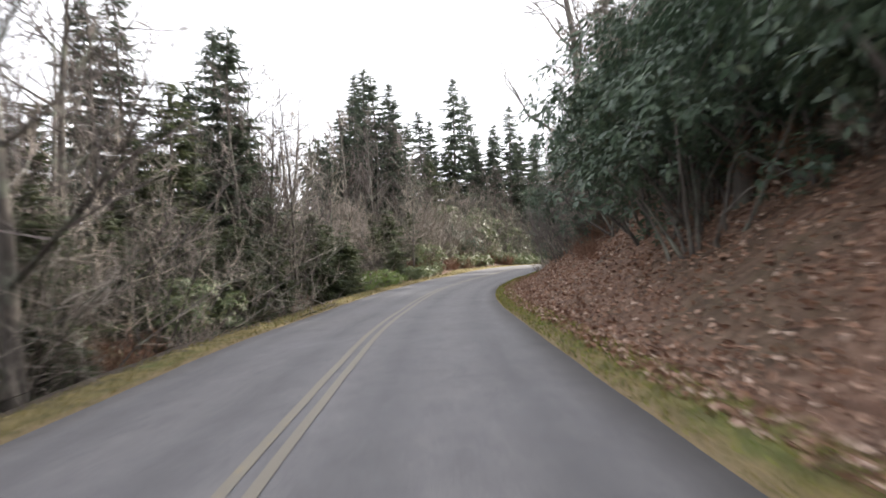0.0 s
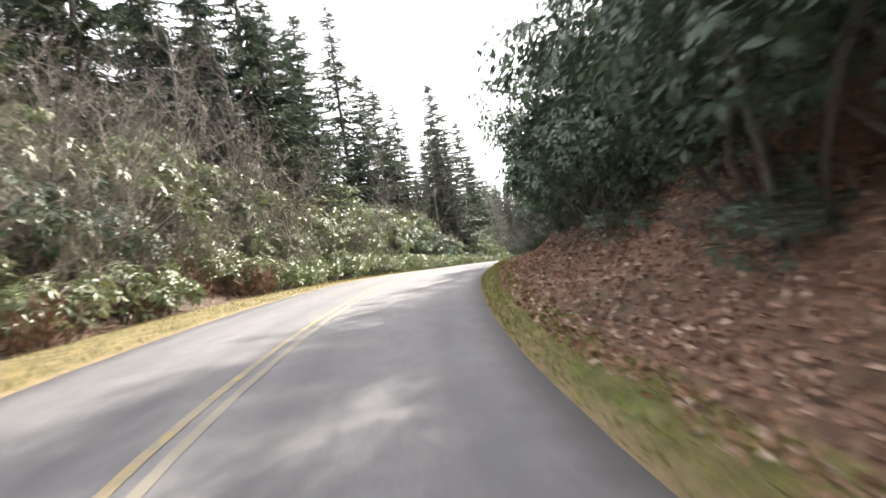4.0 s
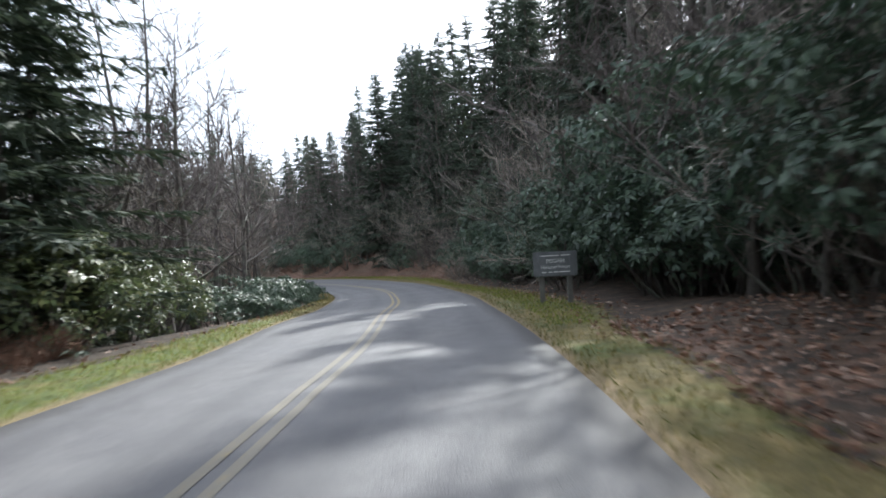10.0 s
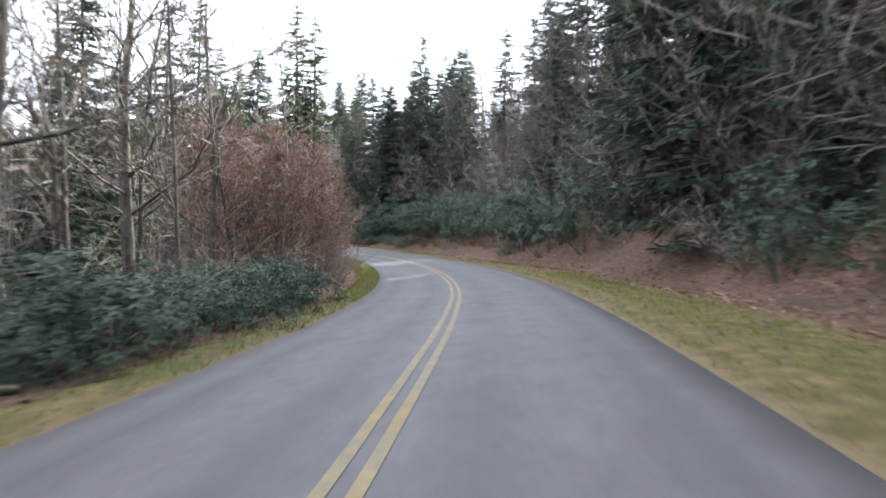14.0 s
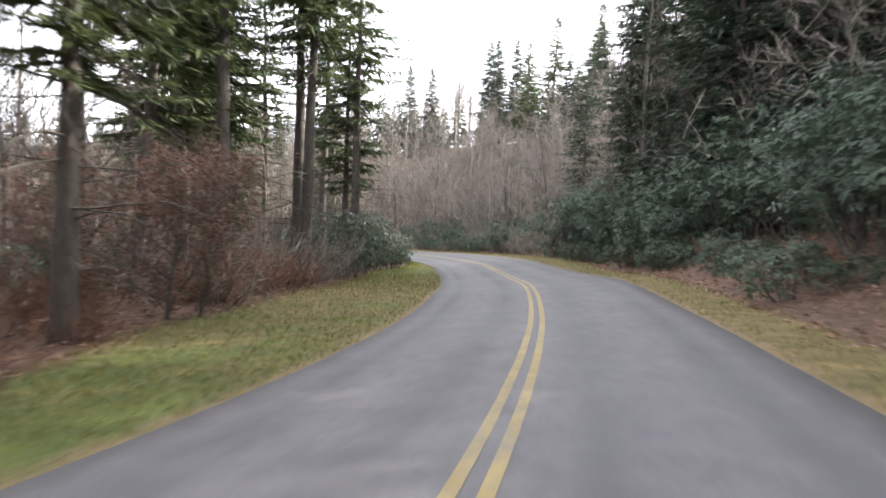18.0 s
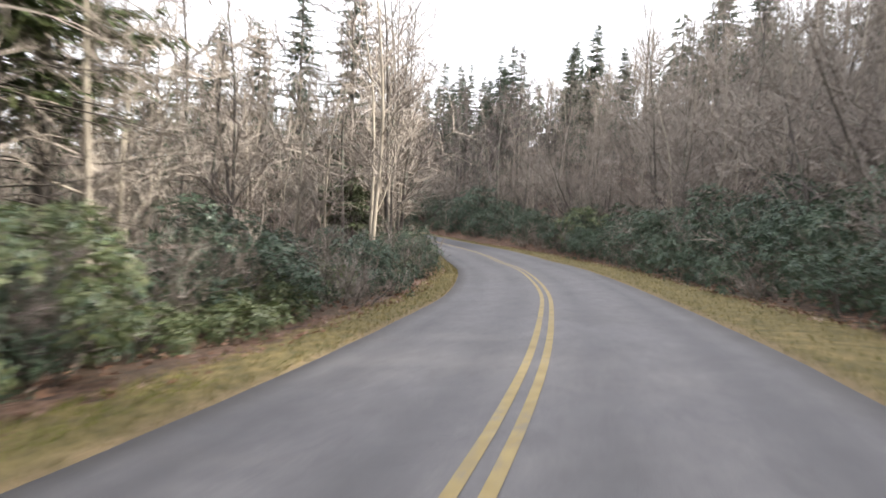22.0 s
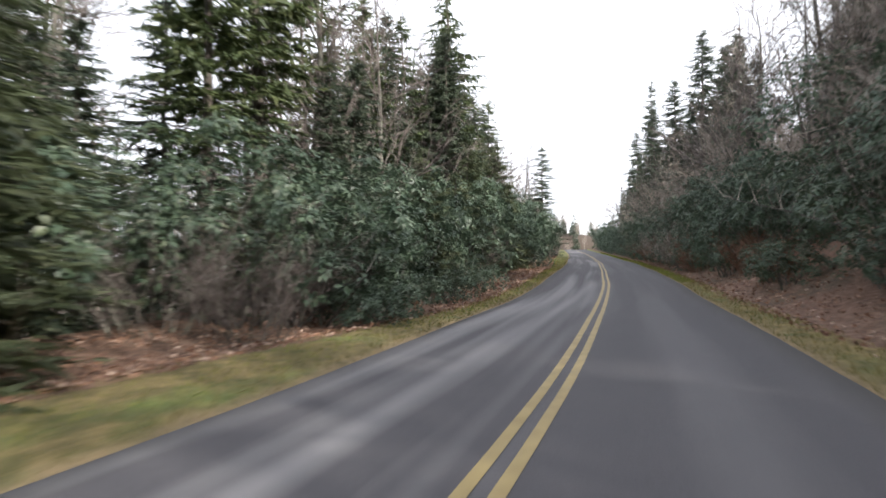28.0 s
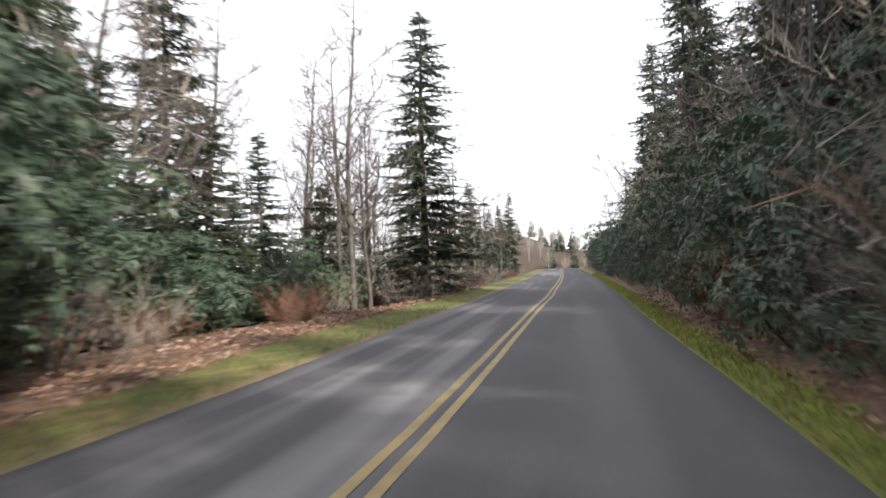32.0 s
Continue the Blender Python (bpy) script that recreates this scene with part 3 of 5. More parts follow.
def spruce(height=16.0, spread=3.2, bare=0.06, thick=1.0, material=None, seed=1, ragged=0.25, fine=1.0, girth=1.0, sag=1.0):
    """A conifer: trunk, dead lower snags and whorls of drooping boughs with flat sprays of needles."""
    global rng
    rng = np.random.default_rng(seed)
    trunk, crown = Soup(), Soup()
    r0 = (0.011 * height + 0.05) * girth
    zs = np.linspace(-0.6, height, 9)
    wob = np.cumsum(rng.normal(size=(9, 2)) * 0.05, axis=0)
    wob[0] = 0
    radii = np.linspace(r0, 0.02, 9)
    radii[0] *= 1.3
    trunk.tube(np.column_stack([wob, zs]), radii, 7)
    if bare > 0.1:
        for z in rng.uniform(0.1, bare + 0.08, 36) * height:
            a = rng.uniform(0, 6.283)
            x0 = np.array([np.interp(z, zs, wob[:, 0]), np.interp(z, zs, wob[:, 1]), z])
            q, _ = crooked(x0, (math.cos(a), math.sin(a), rng.uniform(-0.25, 0.2)), rng.uniform(1.0, 4.2), 4, 0.14, -0.03)
            trunk.tube(q, np.linspace(0.03, 0.007, 5), 3)
    z = bare * height
    while z < height * 0.985:
        f = z / height
        reach = spread * (1 - f) ** 0.68 * min(1.0, 0.6 + (f - bare) * 4) * rng.uniform(0.82, 1.1)
        x0 = np.array([np.interp(z, zs, wob[:, 0]), np.interp(z, zs, wob[:, 1]), z])
        for a in rng.uniform(0, 6.283) + np.arange(7) * 0.898 + rng.normal(size=7) * 0.35:
            if rng.random() < ragged * 0.6:
                continue
            L = max(0.3, reach * rng.uniform(0.5, 1.15))
            out = np.array([math.cos(a), math.sin(a), 0.0])
            across = np.array([-out[1], out[0], 0])
            drop = sag * rng.uniform(0.1, 0.5) * (1 - f * 1.35)
            root = x0 + [0, 0, rng.uniform(-0.4, 0.4)]
            k = max(5, int(4 + L * 6.0 * thick))
            g = (np.linspace(0.16, 0.98, k) + rng.normal(size=k) * 0.03)[:, None]
            spine = root + out * L * g + np.array([0, 0, 1.0]) * L * (-drop * g + 0.45 * drop * g ** 3 + 0.06)
            crown.tris(np.stack([root + [0, 0, 0.03], root - [0, 0, 0.03], spine[-1] + out * 0.15])[None])
            for sgn in (-1, 1):
                d = unit(out * rng.uniform(0.3, 1.2, (k, 1)) + sgn * across * rng.uniform(0.45, 1.1, (k, 1)) + [0, 0, -0.3] + rng.normal(size=(k, 3)) * 0.2)
                ln = (0.27 + 0.27 * (1 - g) * L) * rng.uniform(0.6, 1.3, (k, 1)) * fine
                wd = unit(np.cross(d, rng.normal(size=(k, 3)) * 0.5 + [0, 0, 1])) * ln * 0.14
                crown.tris(np.stack([spine - d * ln * 0.1 + wd, spine + d * ln * 0.12 - wd, spine + d * ln], 1))
                # side sprays that hang from the first ones
                m = spine + d * ln * rng.uniform(0.3, 0.7, (k, 1))
                d2 = unit(d * 0.7 + out * 0.5 + rng.normal(size=(k, 3)) * 0.45 + [0, 0, -0.35])
                l2 = ln * rng.uniform(0.5, 0.85, (k, 1))
                w2 = unit(np.cross(d2, rng.normal(size=(k, 3)) * 0.6 + [0, 0, 1])) * l2 * 0.15
                crown.tris(np.stack([m + w2, m - w2, m + d2 * l2], 1))
        z += (0.24 + 0.012 * height) * (1.1 - 0.5 * f) * rng.uniform(0.7, 1.2)
    top = np.array([wob[-1, 0], wob[-1, 1], height])
    d = unit(rng.normal(size=(8, 3)) * 0.35 + [0, 0, 1])
    crown.tris(np.stack([top - [0, 0, 0.7] + d * 0.05, top - [0, 0, 0.5] - d[:, ::-1] * 0.05, top - [0, 0, 0.6] + d * 0.6], 1))
    return trunk.mesh("trunk", DARK_BARK, True), crown.mesh("crown", material or NEEDLE)


def ribbon(soup, q, w0, w1):
    """A thin branch as a flat tapering band."""
    w = unit(np.cross(q[-1] - q[0], rng.normal(size=3))) * np.linspace(w0, w1, len(q))[:, None]
    soup.quads(np.stack([(q - w)[:-1], (q + w)[:-1], (q + w)[1:], (q - w)[1:]], 1))


def bare_tree(height=12.0, seed=1, limbs=13, spread=0.45, fork=0.3, straight=0.06, twiggy=1.0, lean=0.0, girth=1.0):
    """A leafless broad-leaved tree: trunk with limbs, and a crown of fine twigs."""
    global rng
    rng = np.random.default_rng(seed)
    trunk, twig = Soup(), Soup()
    r0 = (0.009 * height + 0.035) * girth
    pts, _ = crooked((0, 0, -0.5), (lean, 0.3 * lean, 1), height * 0.95, 8, straight, 0.06)
    rad = np.linspace(1, 0.12, 9) ** 0.9 * r0
    rad[0] *= 1.35
    trunk.tube(pts, rad, 6)
    for i in range(limbs):
        f = fork + (0.98 - fork) * (i + rng.random()) / limbs
        j = min(int(f * 8), 7)
        p = pts[j] + (pts[j + 1] - pts[j]) * (f * 8 - j)
        a = i * 2.4 + rng.normal() * 0.5
        L = height * spread * (1.05 - f) ** 0.6 * rng.uniform(0.6, 1.1)
        way = unit(np.array([math.cos(a), math.sin(a), rng.uniform(0.35, 1.3)]))
        q, w = crooked(p, way, L, 4, 0.17, 0.1)
        trunk.tube(q, np.linspace(0.48, 0.1, 5) * rad[j], 3)
        for m in range(int(5 + L)):
            g = rng.uniform(0.2, 1.0) * 4
            jj = min(int(g), 3)
            b = q[jj] + (q[jj + 1] - q[jj]) * (g - jj)
            side = unit(unit(q[jj + 1] - q[jj]) * 0.8 + rng.normal(size=3) * 0.6 + [0, 0, 0.25])
            l2 = max(0.9, L * rng.uniform(0.28, 0.55))
            q2, _ = crooked(b, side, l2, 2, 0.2, 0.06)
            ribbon(twig, q2, 0.02 * (0.6 + height / 20), 0.009)
            n = int((4 + 2.2 * l2) * twiggy)
            g2 = rng.uniform(0.15, 1.0, n) * 2
            j2 = np.minimum(g2.astype(int), 1)
            b2 = q2[j2] + (q2[j2 + 1] - q2[j2]) * (g2 - j2)[:, None]
            d = unit(unit(q2[j2 + 1] - q2[j2]) + rng.normal(size=(n, 3)) * 0.65 + [0, 0, 0.15])
            ln = rng.uniform(0.4, 1.0, (n, 1)) * min(1.5, 0.6 + l2 * 0.4)
            wd = unit(np.cross(d, rng.normal(size=(n, 3)))) * 0.014
            twig.tris(np.stack([b2 - wd, b2 + wd, b2 + d * ln], 1))
            for at, sc in ((0.4, 0.6),):
                m3 = b2 + d * ln * at
                d3 = unit(d + rng.normal(size=(n, 3)) * 0.7)
                twig.tris(np.stack([m3 - wd * 0.6, m3 + wd * 0.6, m3 + d3 * ln * sc], 1))
    return trunk, twig


def rhododendron(radius=1.8, height=3.0, whorls=300, seed=1, leaf=0.24, low=0.15, material=None, leaves=5, clumps=15):
    """An evergreen shrub: crooked stems that carry leafy heads, each a dome of whorls of long drooping leaves."""
    global rng
    rng = np.random.default_rng(seed)
    stems, green = Soup(), Soup()
    scale = np.array([radius, radius, height * 0.52])
    i = np.arange(clumps) + 0.5
    h = 1.0 - 1.66 * i / clumps                       # from the top down to well below the middle
    a = i * 2.39996 + rng.normal(size=clumps) * 0.25
    ring = np.sqrt(np.clip(1 - h * h, 0, 1))
    heads = np.column_stack([np.cos(a) * ring, np.sin(a) * ring, h]) * rng.uniform(0.52, 0.86, (clumps, 1)) * scale + [0, 0, height * 0.5]
    size = radius * rng.uniform(0.3, 0.5, clumps) * (15 / clumps) ** 0.4
    pick = rng.integers(0, clumps, whorls)
    outward = unit((heads - [0, 0, height * 0.35]) / scale)[pick]
    d = unit(rng.normal(size=(whorls, 3)) + outward * 0.55 + [0, 0, 0.5])
    c = heads[pick] + d * (size[pick] * rng.uniform(0.6, 1.08, whorls))[:, None] * [1, 1, 0.72]
    c[:, 2] = np.maximum(c[:, 2], low + 0.3 * rng.random(whorls))
    axis = unit(d + [0, 0, 0.7] + rng.normal(size=d.shape) * 0.3)
    e1 = unit(np.cross(axis, rng.normal(size=d.shape)))
    e2 = np.cross(axis, e1)
    length = leaf * rng.uniform(0.75, 1.25, whorls)
    for k in range(leaves):
        b = k * 6.283 / leaves + rng.normal(size=whorls) * 0.25
        out = e1 * np.cos(b)[:, None] + e2 * np.sin(b)[:, None]
        way = unit(out + axis * rng.uniform(-0.25, 0.55, (whorls, 1)) + [0, 0, -0.3])
        side = unit(np.cross(axis, way) + rng.normal(size=d.shape) * 0.15)
        wide = side * (length * 0.19)[:, None]
        ln = (length * rng.uniform(0.8, 1.15, whorls))[:, None]
        mid_p = c + way * ln * 0.55 + [0, 0, 0.012]
        green.quads(np.stack([c + out * 0.015, mid_p + wide, c + way * ln - [0, 0, 0.02], mid_p - wide], 1))
    for j in rng.choice(clumps, min(9, clumps), replace=False):
        foot = np.array([*(heads[j, :2] * rng.uniform(0.1, 0.35)), -0.3])
        bend = (foot + heads[j]) / 2 + rng.normal(size=3) * 0.25 * radius
        g = np.linspace(0, 1, 5)[:, None]
        q = (1 - g) ** 2 * foot + 2 * g * (1 - g) * bend + g ** 2 * heads[j]
        stems.tube(q, np.linspace(0.036, 0.01, 5) * (0.6 + radius * 0.3), 4)
    return stems.mesh("stem", BARK, True), green.mesh("leaf", material or RHODO)


def thicket(height=2.2, radius=1.3, canes=34, seed=1):
    """A leafless twiggy shrub."""
    global rng
    rng = np.random.default_rng(seed)
    cane, twig = Soup(), Soup()
    for _ in range(canes):
        a = rng.uniform(0, 6.283)
        r = radius * math.sqrt(rng.random()) * 0.6
        way = unit(np.array([math.cos(a) * 0.55, math.sin(a) * 0.55, rng.uniform(0.6, 1.6)]))
        q, _ = crooked((math.cos(a) * r, math.sin(a) * r, -0.1), way, height * rng.uniform(0.5, 1.1), 3, 0.18, 0.0)
        ribbon(cane, q, 0.008 + 0.004 * height, 0.006)
        n = int(10 + 2 * height)
        g = rng.uniform(0.25, 1.0, n) * 3
        jj = np.minimum(g.astype(int), 2)
        b = q[jj] + (q[jj + 1] - q[jj]) * (g - jj)[:, None]
        d = unit(rng.normal(size=(n, 3)) + [0, 0, 0.5] + way)
        ln = rng.uniform(0.25, 0.8, (n, 1)) * min(2.2, 0.4 + height / 3.4)
        wd = unit(np.cross(d, rng.normal(size=(n, 3)))) * 0.0115
        twig.tris(np.stack([b - wd, b + wd, b + d * ln], 1))
        for at in (0.4,):
            d2 = unit(d + rng.normal(size=(n, 3)) * 0.8)
            m = b + d * ln * at
            twig.tris(np.stack([m - wd * 0.7, m + wd * 0.7, m + d2 * ln * 0.6], 1))
    return cane, twig


# each kind of plant is built once; later ones share its meshes
KINDS, FIRSTS = {}, {}


def kind(key, name, label, category, group, *meshes):
    KINDS[key] = (name, label, category, group, meshes)


def plant(key, s, u, size=1.0, turn=None, sink=0.1, tall=1.0, lean=0.0, label=""):
    """Sets one plant on the land at a station and offset."""
    dice = random.Random("%s %.3f %.3f" % (key, s, u))
    turn = dice.uniform(0, 360) if turn is None else turn
    name, text, category, group, meshes = KINDS[key]
    where = place(s, u, -sink)
    m = Matrix.LocRotScale(where, Euler((radians(lean * dice.uniform(-1, 1)), radians(lean * dice.uniform(-1, 1)), radians(turn))), (size, size, size * tall))
    if key not in FIRSTS:
        top = thing(name, text, category, group)
        for me in meshes:
            bit = link(me.name.split(".")[0], me, top)
            if bit.name.split(".")[0] in ("stem", "cane"):
                tagged(bit, kind="stuff")
        top.matrix_basis = m
        FIRSTS[key] = (top, Vector((size, size, size * tall)))
    else:
        first, s0 = FIRSTS[key]
        top = copy_thing(first, m @ Matrix.Diagonal((1 / s0.x, 1 / s0.y, 1 / s0.z, 1)))
    if label:
        top["label"] = label
    return top


for i, (h, w, b, t) in enumerate(((17, 4.3, 0.04, 0.9), (14, 3.6, 0.05, 0.9), (20, 4.4, 0.18, 0.9), (9, 3.2, 0.03, 1.2), (17, 4.8, 0.04, 1.1))):
    kind("spruce%d" % i, "spruce_tree", ("tall dark green spruce with drooping boughs", "narrow dark green spruce among bare trees", "old spruce with bare lower trunk and ragged crown", "young bushy dark green spruce", "broad full-grown spruce with layered drooping boughs")[i],
         "tree", "spruces in the roadside forest", *spruce(h, w, b, t, seed=20 + i, ragged=(0.2, 0.25, 0.5, 0.1, 0.15)[i], fine=(0.85, 0.85, 0.75, 0.62, 0.66)[i]))
kind("hemlock", "hemlock_tree", "young bright green hemlock in the undergrowth", "tree", "hemlocks in the undergrowth", *spruce(4.2, 2.3, 0.02, 1.3, HEMLOCK, 31, 0.1, 0.9, sag=1.3))
for i, (h, w) in enumerate(((9.5, 3.6), (6.5, 3.0))):
    kind("fir%d" % i, "hemlock_tree", ("olive-green hemlock with feathery drooping boughs", "young olive hemlock with feathery drooping boughs")[i],
         "tree", "feathery hemlocks beside the road", *spruce(h, w, 0.03, 0.95, HEMLOCK, 33 + i, 0.45, 0.85, sag=1.5))
kind("pine0", "pine_tree", "tall pine with bare straight trunk and high crown", "tree", "tall pines behind the grass", *spruce(22, 5.2, 0.42, 0.8, PINE, 41, 0.85, 0.85, girth=1.15, sag=1.3))
kind("pine1", "pine_tree", "sunlit pine with sparse yellowish green crown", "tree", "tall pines behind the grass", *spruce(18, 4.8, 0.3, 0.8, PINE, 42, 0.8, 0.85, girth=1.05, sag=1.3))
for i, (h, l, sp, fk, st, tw) in enumerate(((13, 16, 0.44, 0.14, 0.06, 0.85), (9, 14, 0.56, 0.1, 0.09, 0.9), (16, 16, 0.34, 0.22, 0.045, 0.8), (7, 12, 0.6, 0.08, 0.12, 1.0))):
    a, b = bare_tree(h, 50 + i, l, sp, fk, st, tw, (0.05, 0.12, 0.0, 0.2)[i])
    kind("bare%d" % i, ("maple_tree", "oak_tree")[i % 2], ("leafless grey maple in the roadside wood", "leafless grey oak with spreading crooked limbs", "tall leafless maple with straight grey trunk", "small leafless leaning oak")[i],
         "tree", ("leafless maples in the roadside forest", "leafless oaks in the roadside forest")[i % 2], a.mesh("trunk", BARK, True), b.mesh("crown", (DARK_TWIG, TWIG)[i % 2]))
for i, (h, l, bark) in enumerate(((11, 10, PALE_BARK), (14, 10, BARK), (9, 9, PALE_BARK))):
    a, b = bare_tree(h, 70 + i, l, 0.34, 0.22, 0.07, 1.0, (0.08, 0.02, 0.15)[i], 0.6)
    kind("pole%d" % i, "birch_tree", ("slender pale-barked leafless birch", "slender grey leafless birch", "slender leaning pale-barked birch sapling")[i],
         "tree", "slender leafless birches", a.mesh("trunk", bark, True), b.mesh("crown", TWIG))
for i, (r, h, n) in enumerate(((2.0, 3.0, 560), (1.6, 2.2, 400), (2.6, 4.4, 860), (1.3, 1.2, 260))):
    kind("rhodo%d" % i, ("rhododendron", "mountain_laurel", "rosebay_shrub", "doghobble_shrub")[i],
         ("large dark green rhododendron bush with drooping leaves", "rounded dark green mountain laurel bush", "towering dark green rosebay with exposed crooked stems", "low dark green doghobble at the verge")[i],
         "bush", ("rhododendrons along the road", "dark mountain laurels", "tall rosebay shrubs", "low doghobble shrubs")[i], *rhododendron(r, h, n, 90 + i, (0.19, 0.165, 0.19, 0.15)[i], (0.1, 0.05, 0.2, 0.05)[i], clumps=(15, 12, 19, 9)[i]))
BRIGHT = leaf_material("bright_green_leaf", ((0.0, (0.06, 0.1, 0.02)), (0.5, (0.11, 0.165, 0.035)), (1.0, (0.17, 0.22, 0.06))), 0.5, through_light=0.35)
kind("box", "low_evergreen", "low bright green evergreen shrub beside the verge", "bush", "low bright evergreens", *rhododendron(1.5, 1.5, 420, 99, 0.13, 0.05, BRIGHT, clumps=14))
kind("laurel0", "laurel_bush", "glossy light green laurel bush in the sun", "bush", "laurels beside the verge", *rhododendron(1.7, 2.6, 380, 101, 0.19, 0.15, LAUREL, clumps=17))
kind("laurel1", "laurel_bush", "low glossy laurel of the hedge beside the verge", "bush", "laurels beside the verge", *rhododendron(1.1, 1.0, 230, 102, 0.17, 0.05, LAUREL, clumps=10))
for i, (h, r, n) in enumerate(((2.4, 1.5, 30), (1.3, 1.1, 26), (3.8, 2.0, 34))):
    a, b = thicket(h, r, n, 110 + i)
    kind("thicket%d" % i, ("bare_shrub", "blueberry_shrub", "hazel_shrub")[i], ("leafless twiggy grey-brown shrub", "low leafless blueberry shrub with fine twigs", "tall leafless hazel shrub with grey canes")[i],
         "bush", ("leafless shrubs", "low leafless shrubs", "tall leafless shrubs")[i], a.mesh("cane", BARK), b.mesh("twig", (TWIG, TWIG, DARK_TWIG)[i]))
a, b = thicket(7.0, 3.0, 30, 116)
kind("sapling", "sapling_clump", "clump of leafless grey saplings on the slope", "tree", "leafless sapling clumps", a.mesh("cane", BARK), b.mesh("twig", TWIG))
a, b = thicket(1.5, 1.2, 40, 120)
kind("russet", "dry_shrub", "dry russet-brown shrub beside the road", "bush", "dry russet shrubs", a.mesh("cane", RUSSET), b.mesh("twig", RUSSET))


def beech(height, seed):
    """A beech that keeps its dry red-brown leaves."""
    global rng
    a, c = bare_tree(height, seed, 18, 0.6, 0.06, 0.07, 0.8)
    pts = np.concatenate(c.v)
    pts = pts[rng.choice(len(pts), 4200)] + rng.normal(size=(4200, 3)) * 0.14
    dry = Soup()
    leaves_at(dry, pts, unit(rng.normal(size=pts.shape) + [0, 0, -0.5]), rng.uniform(0.1, 0.17, len(pts)), 0.085)
    return a.mesh("trunk", BARK, True), c.mesh("crown", TWIG), dry.mesh("leaf", BEECH)


kind("beech", "beech_tree", "beech holding dry red-brown leaves over the verge", "tree", "beeches with dry leaves", *beech(7.0, 131))


def grow(keys, s0, s1, n, u0, u1, size0, size1, sink=0.1, lean=3.0, tall=(0.9, 1.15)):
    """Scatters plants over a stretch of road, between two offsets."""
    dice = random.Random("%s %.2f %.2f %d %.2f" % (keys, s0, s1, n, u0))
    keys = keys.split()
    for i in range(n):
        s = s0 + (s1 - s0) * (i + dice.random()) / n
        plant(dice.choice(keys), s, dice.uniform(u0, u1), dice.uniform(size0, size1), None, sink, dice.uniform(*tall), lean)


random.seed(5)
# uphill side: undergrowth
grow("rhodo2 rhodo0", -0.5, 1.4, 22, 6.2, 10.0, 1.0, 1.4)
grow("rhodo2 rhodo0", 3.3, 7.6, 38, 6.4, 10.0, 1.0, 1.5)
for s, u, size in ((3.45, 7.8, 1.2), (3.7, 7.3, 1.2), (3.95, 7.3, 1.3), (3.6, 8.9, 1.35)):
    plant("rhodo2", s, u, size)
grow("rhodo3 rhodo1", 4.4, 8.0, 8, 5.6, 6.8, 0.6, 0.9)
grow("rhodo2 rhodo0", 7.4, 10.3, 24, 6.6, 10.0, 1.0, 1.5)
grow("rhodo0 rhodo2", 10.2, 13.4, 26, 7.9, 10.5, 1.0, 1.4)
grow("rhodo2 rhodo0", 16.9, 21.4, 40, 6.6, 9.6, 0.8, 1.12)
grow("rhodo3", 19.0, 21.4, 12, 5.7, 6.6, 0.8, 1.1)
grow("rhodo0 rhodo1 thicket0", 21.0, 27.6, 56, 6.4, 8.8, 0.75, 1.1)
plant("laurel0", 25.55, 7.6, 1.2)
grow("rhodo2 rhodo0", 27.4, 41.0, 50, 5.9, 8.0, 0.9, 1.3)
grow("rhodo1 rhodo3 thicket1", 27.6, 30.4, 12, 5.2, 6.2, 0.6, 0.95)
grow("rhodo1 rhodo0 rhodo3", 30.4, 39.0, 44, 5.0, 6.4, 0.8, 1.15)
grow("rhodo3 rhodo1", 30.4, 38.0, 36, 4.7, 5.4, 0.6, 0.85)
grow("rhodo0 rhodo1", 12.2, 13.6, 9, 6.6, 8.2, 0.85, 1.15)
grow("rhodo1 thicket0 rhodo0", 11.9, 13.6, 12, 6.2, 7.4, 0.8, 1.05)
plant("rhodo1", 12.55, 6.4, 0.9)
plant("rhodo0", 12.8, 6.6, 0.85)
plant("rhodo1", 13.05, 6.3, 0.8)
plant("rhodo0", 13.85, 7.6, 0.95)
plant("rhodo1", 14.85, 8.4, 0.85)
plant("rhodo1", 15.1, 7.6, 0.8)
plant("rhodo0", 15.25, 9.2, 1.0)
plant("rhodo2", 16.4, 7.9, 1.05)
plant("rhodo0", 16.7, 7.0, 1.1)
grow("thicket2 thicket0", -0.5, 36, 84, 8.0, 16, 1.0, 1.6)
grow("thicket1 thicket0", 6.8, 10.6, 16, 6.4, 8.5, 0.8, 1.2)
grow("rhodo0 rhodo1 rhodo2", 11.2, 12.7, 10, 7.2, 8.8, 0.85, 1.1)
grow("spruce0 spruce2", 11.4, 15.4, 12, 10, 13.5, 1.0, 1.25)
grow("bare0 bare2", 9.8, 12.4, 8, 8.8, 11, 1.0, 1.2)
grow("thicket1", 13.0, 17.0, 12, 7.6, 9.5, 0.6, 0.9)
grow("thicket1 thicket0", 21.0, 28.0, 30, 6.2, 8.0, 0.8, 1.2)
grow("russet", 29.4, 30.9, 6, 5.0, 6.4, 0.9, 1.3)
grow("russet thicket0 russet", 30.6, 33.2, 22, 5.0, 6.6, 1.0, 1.4)
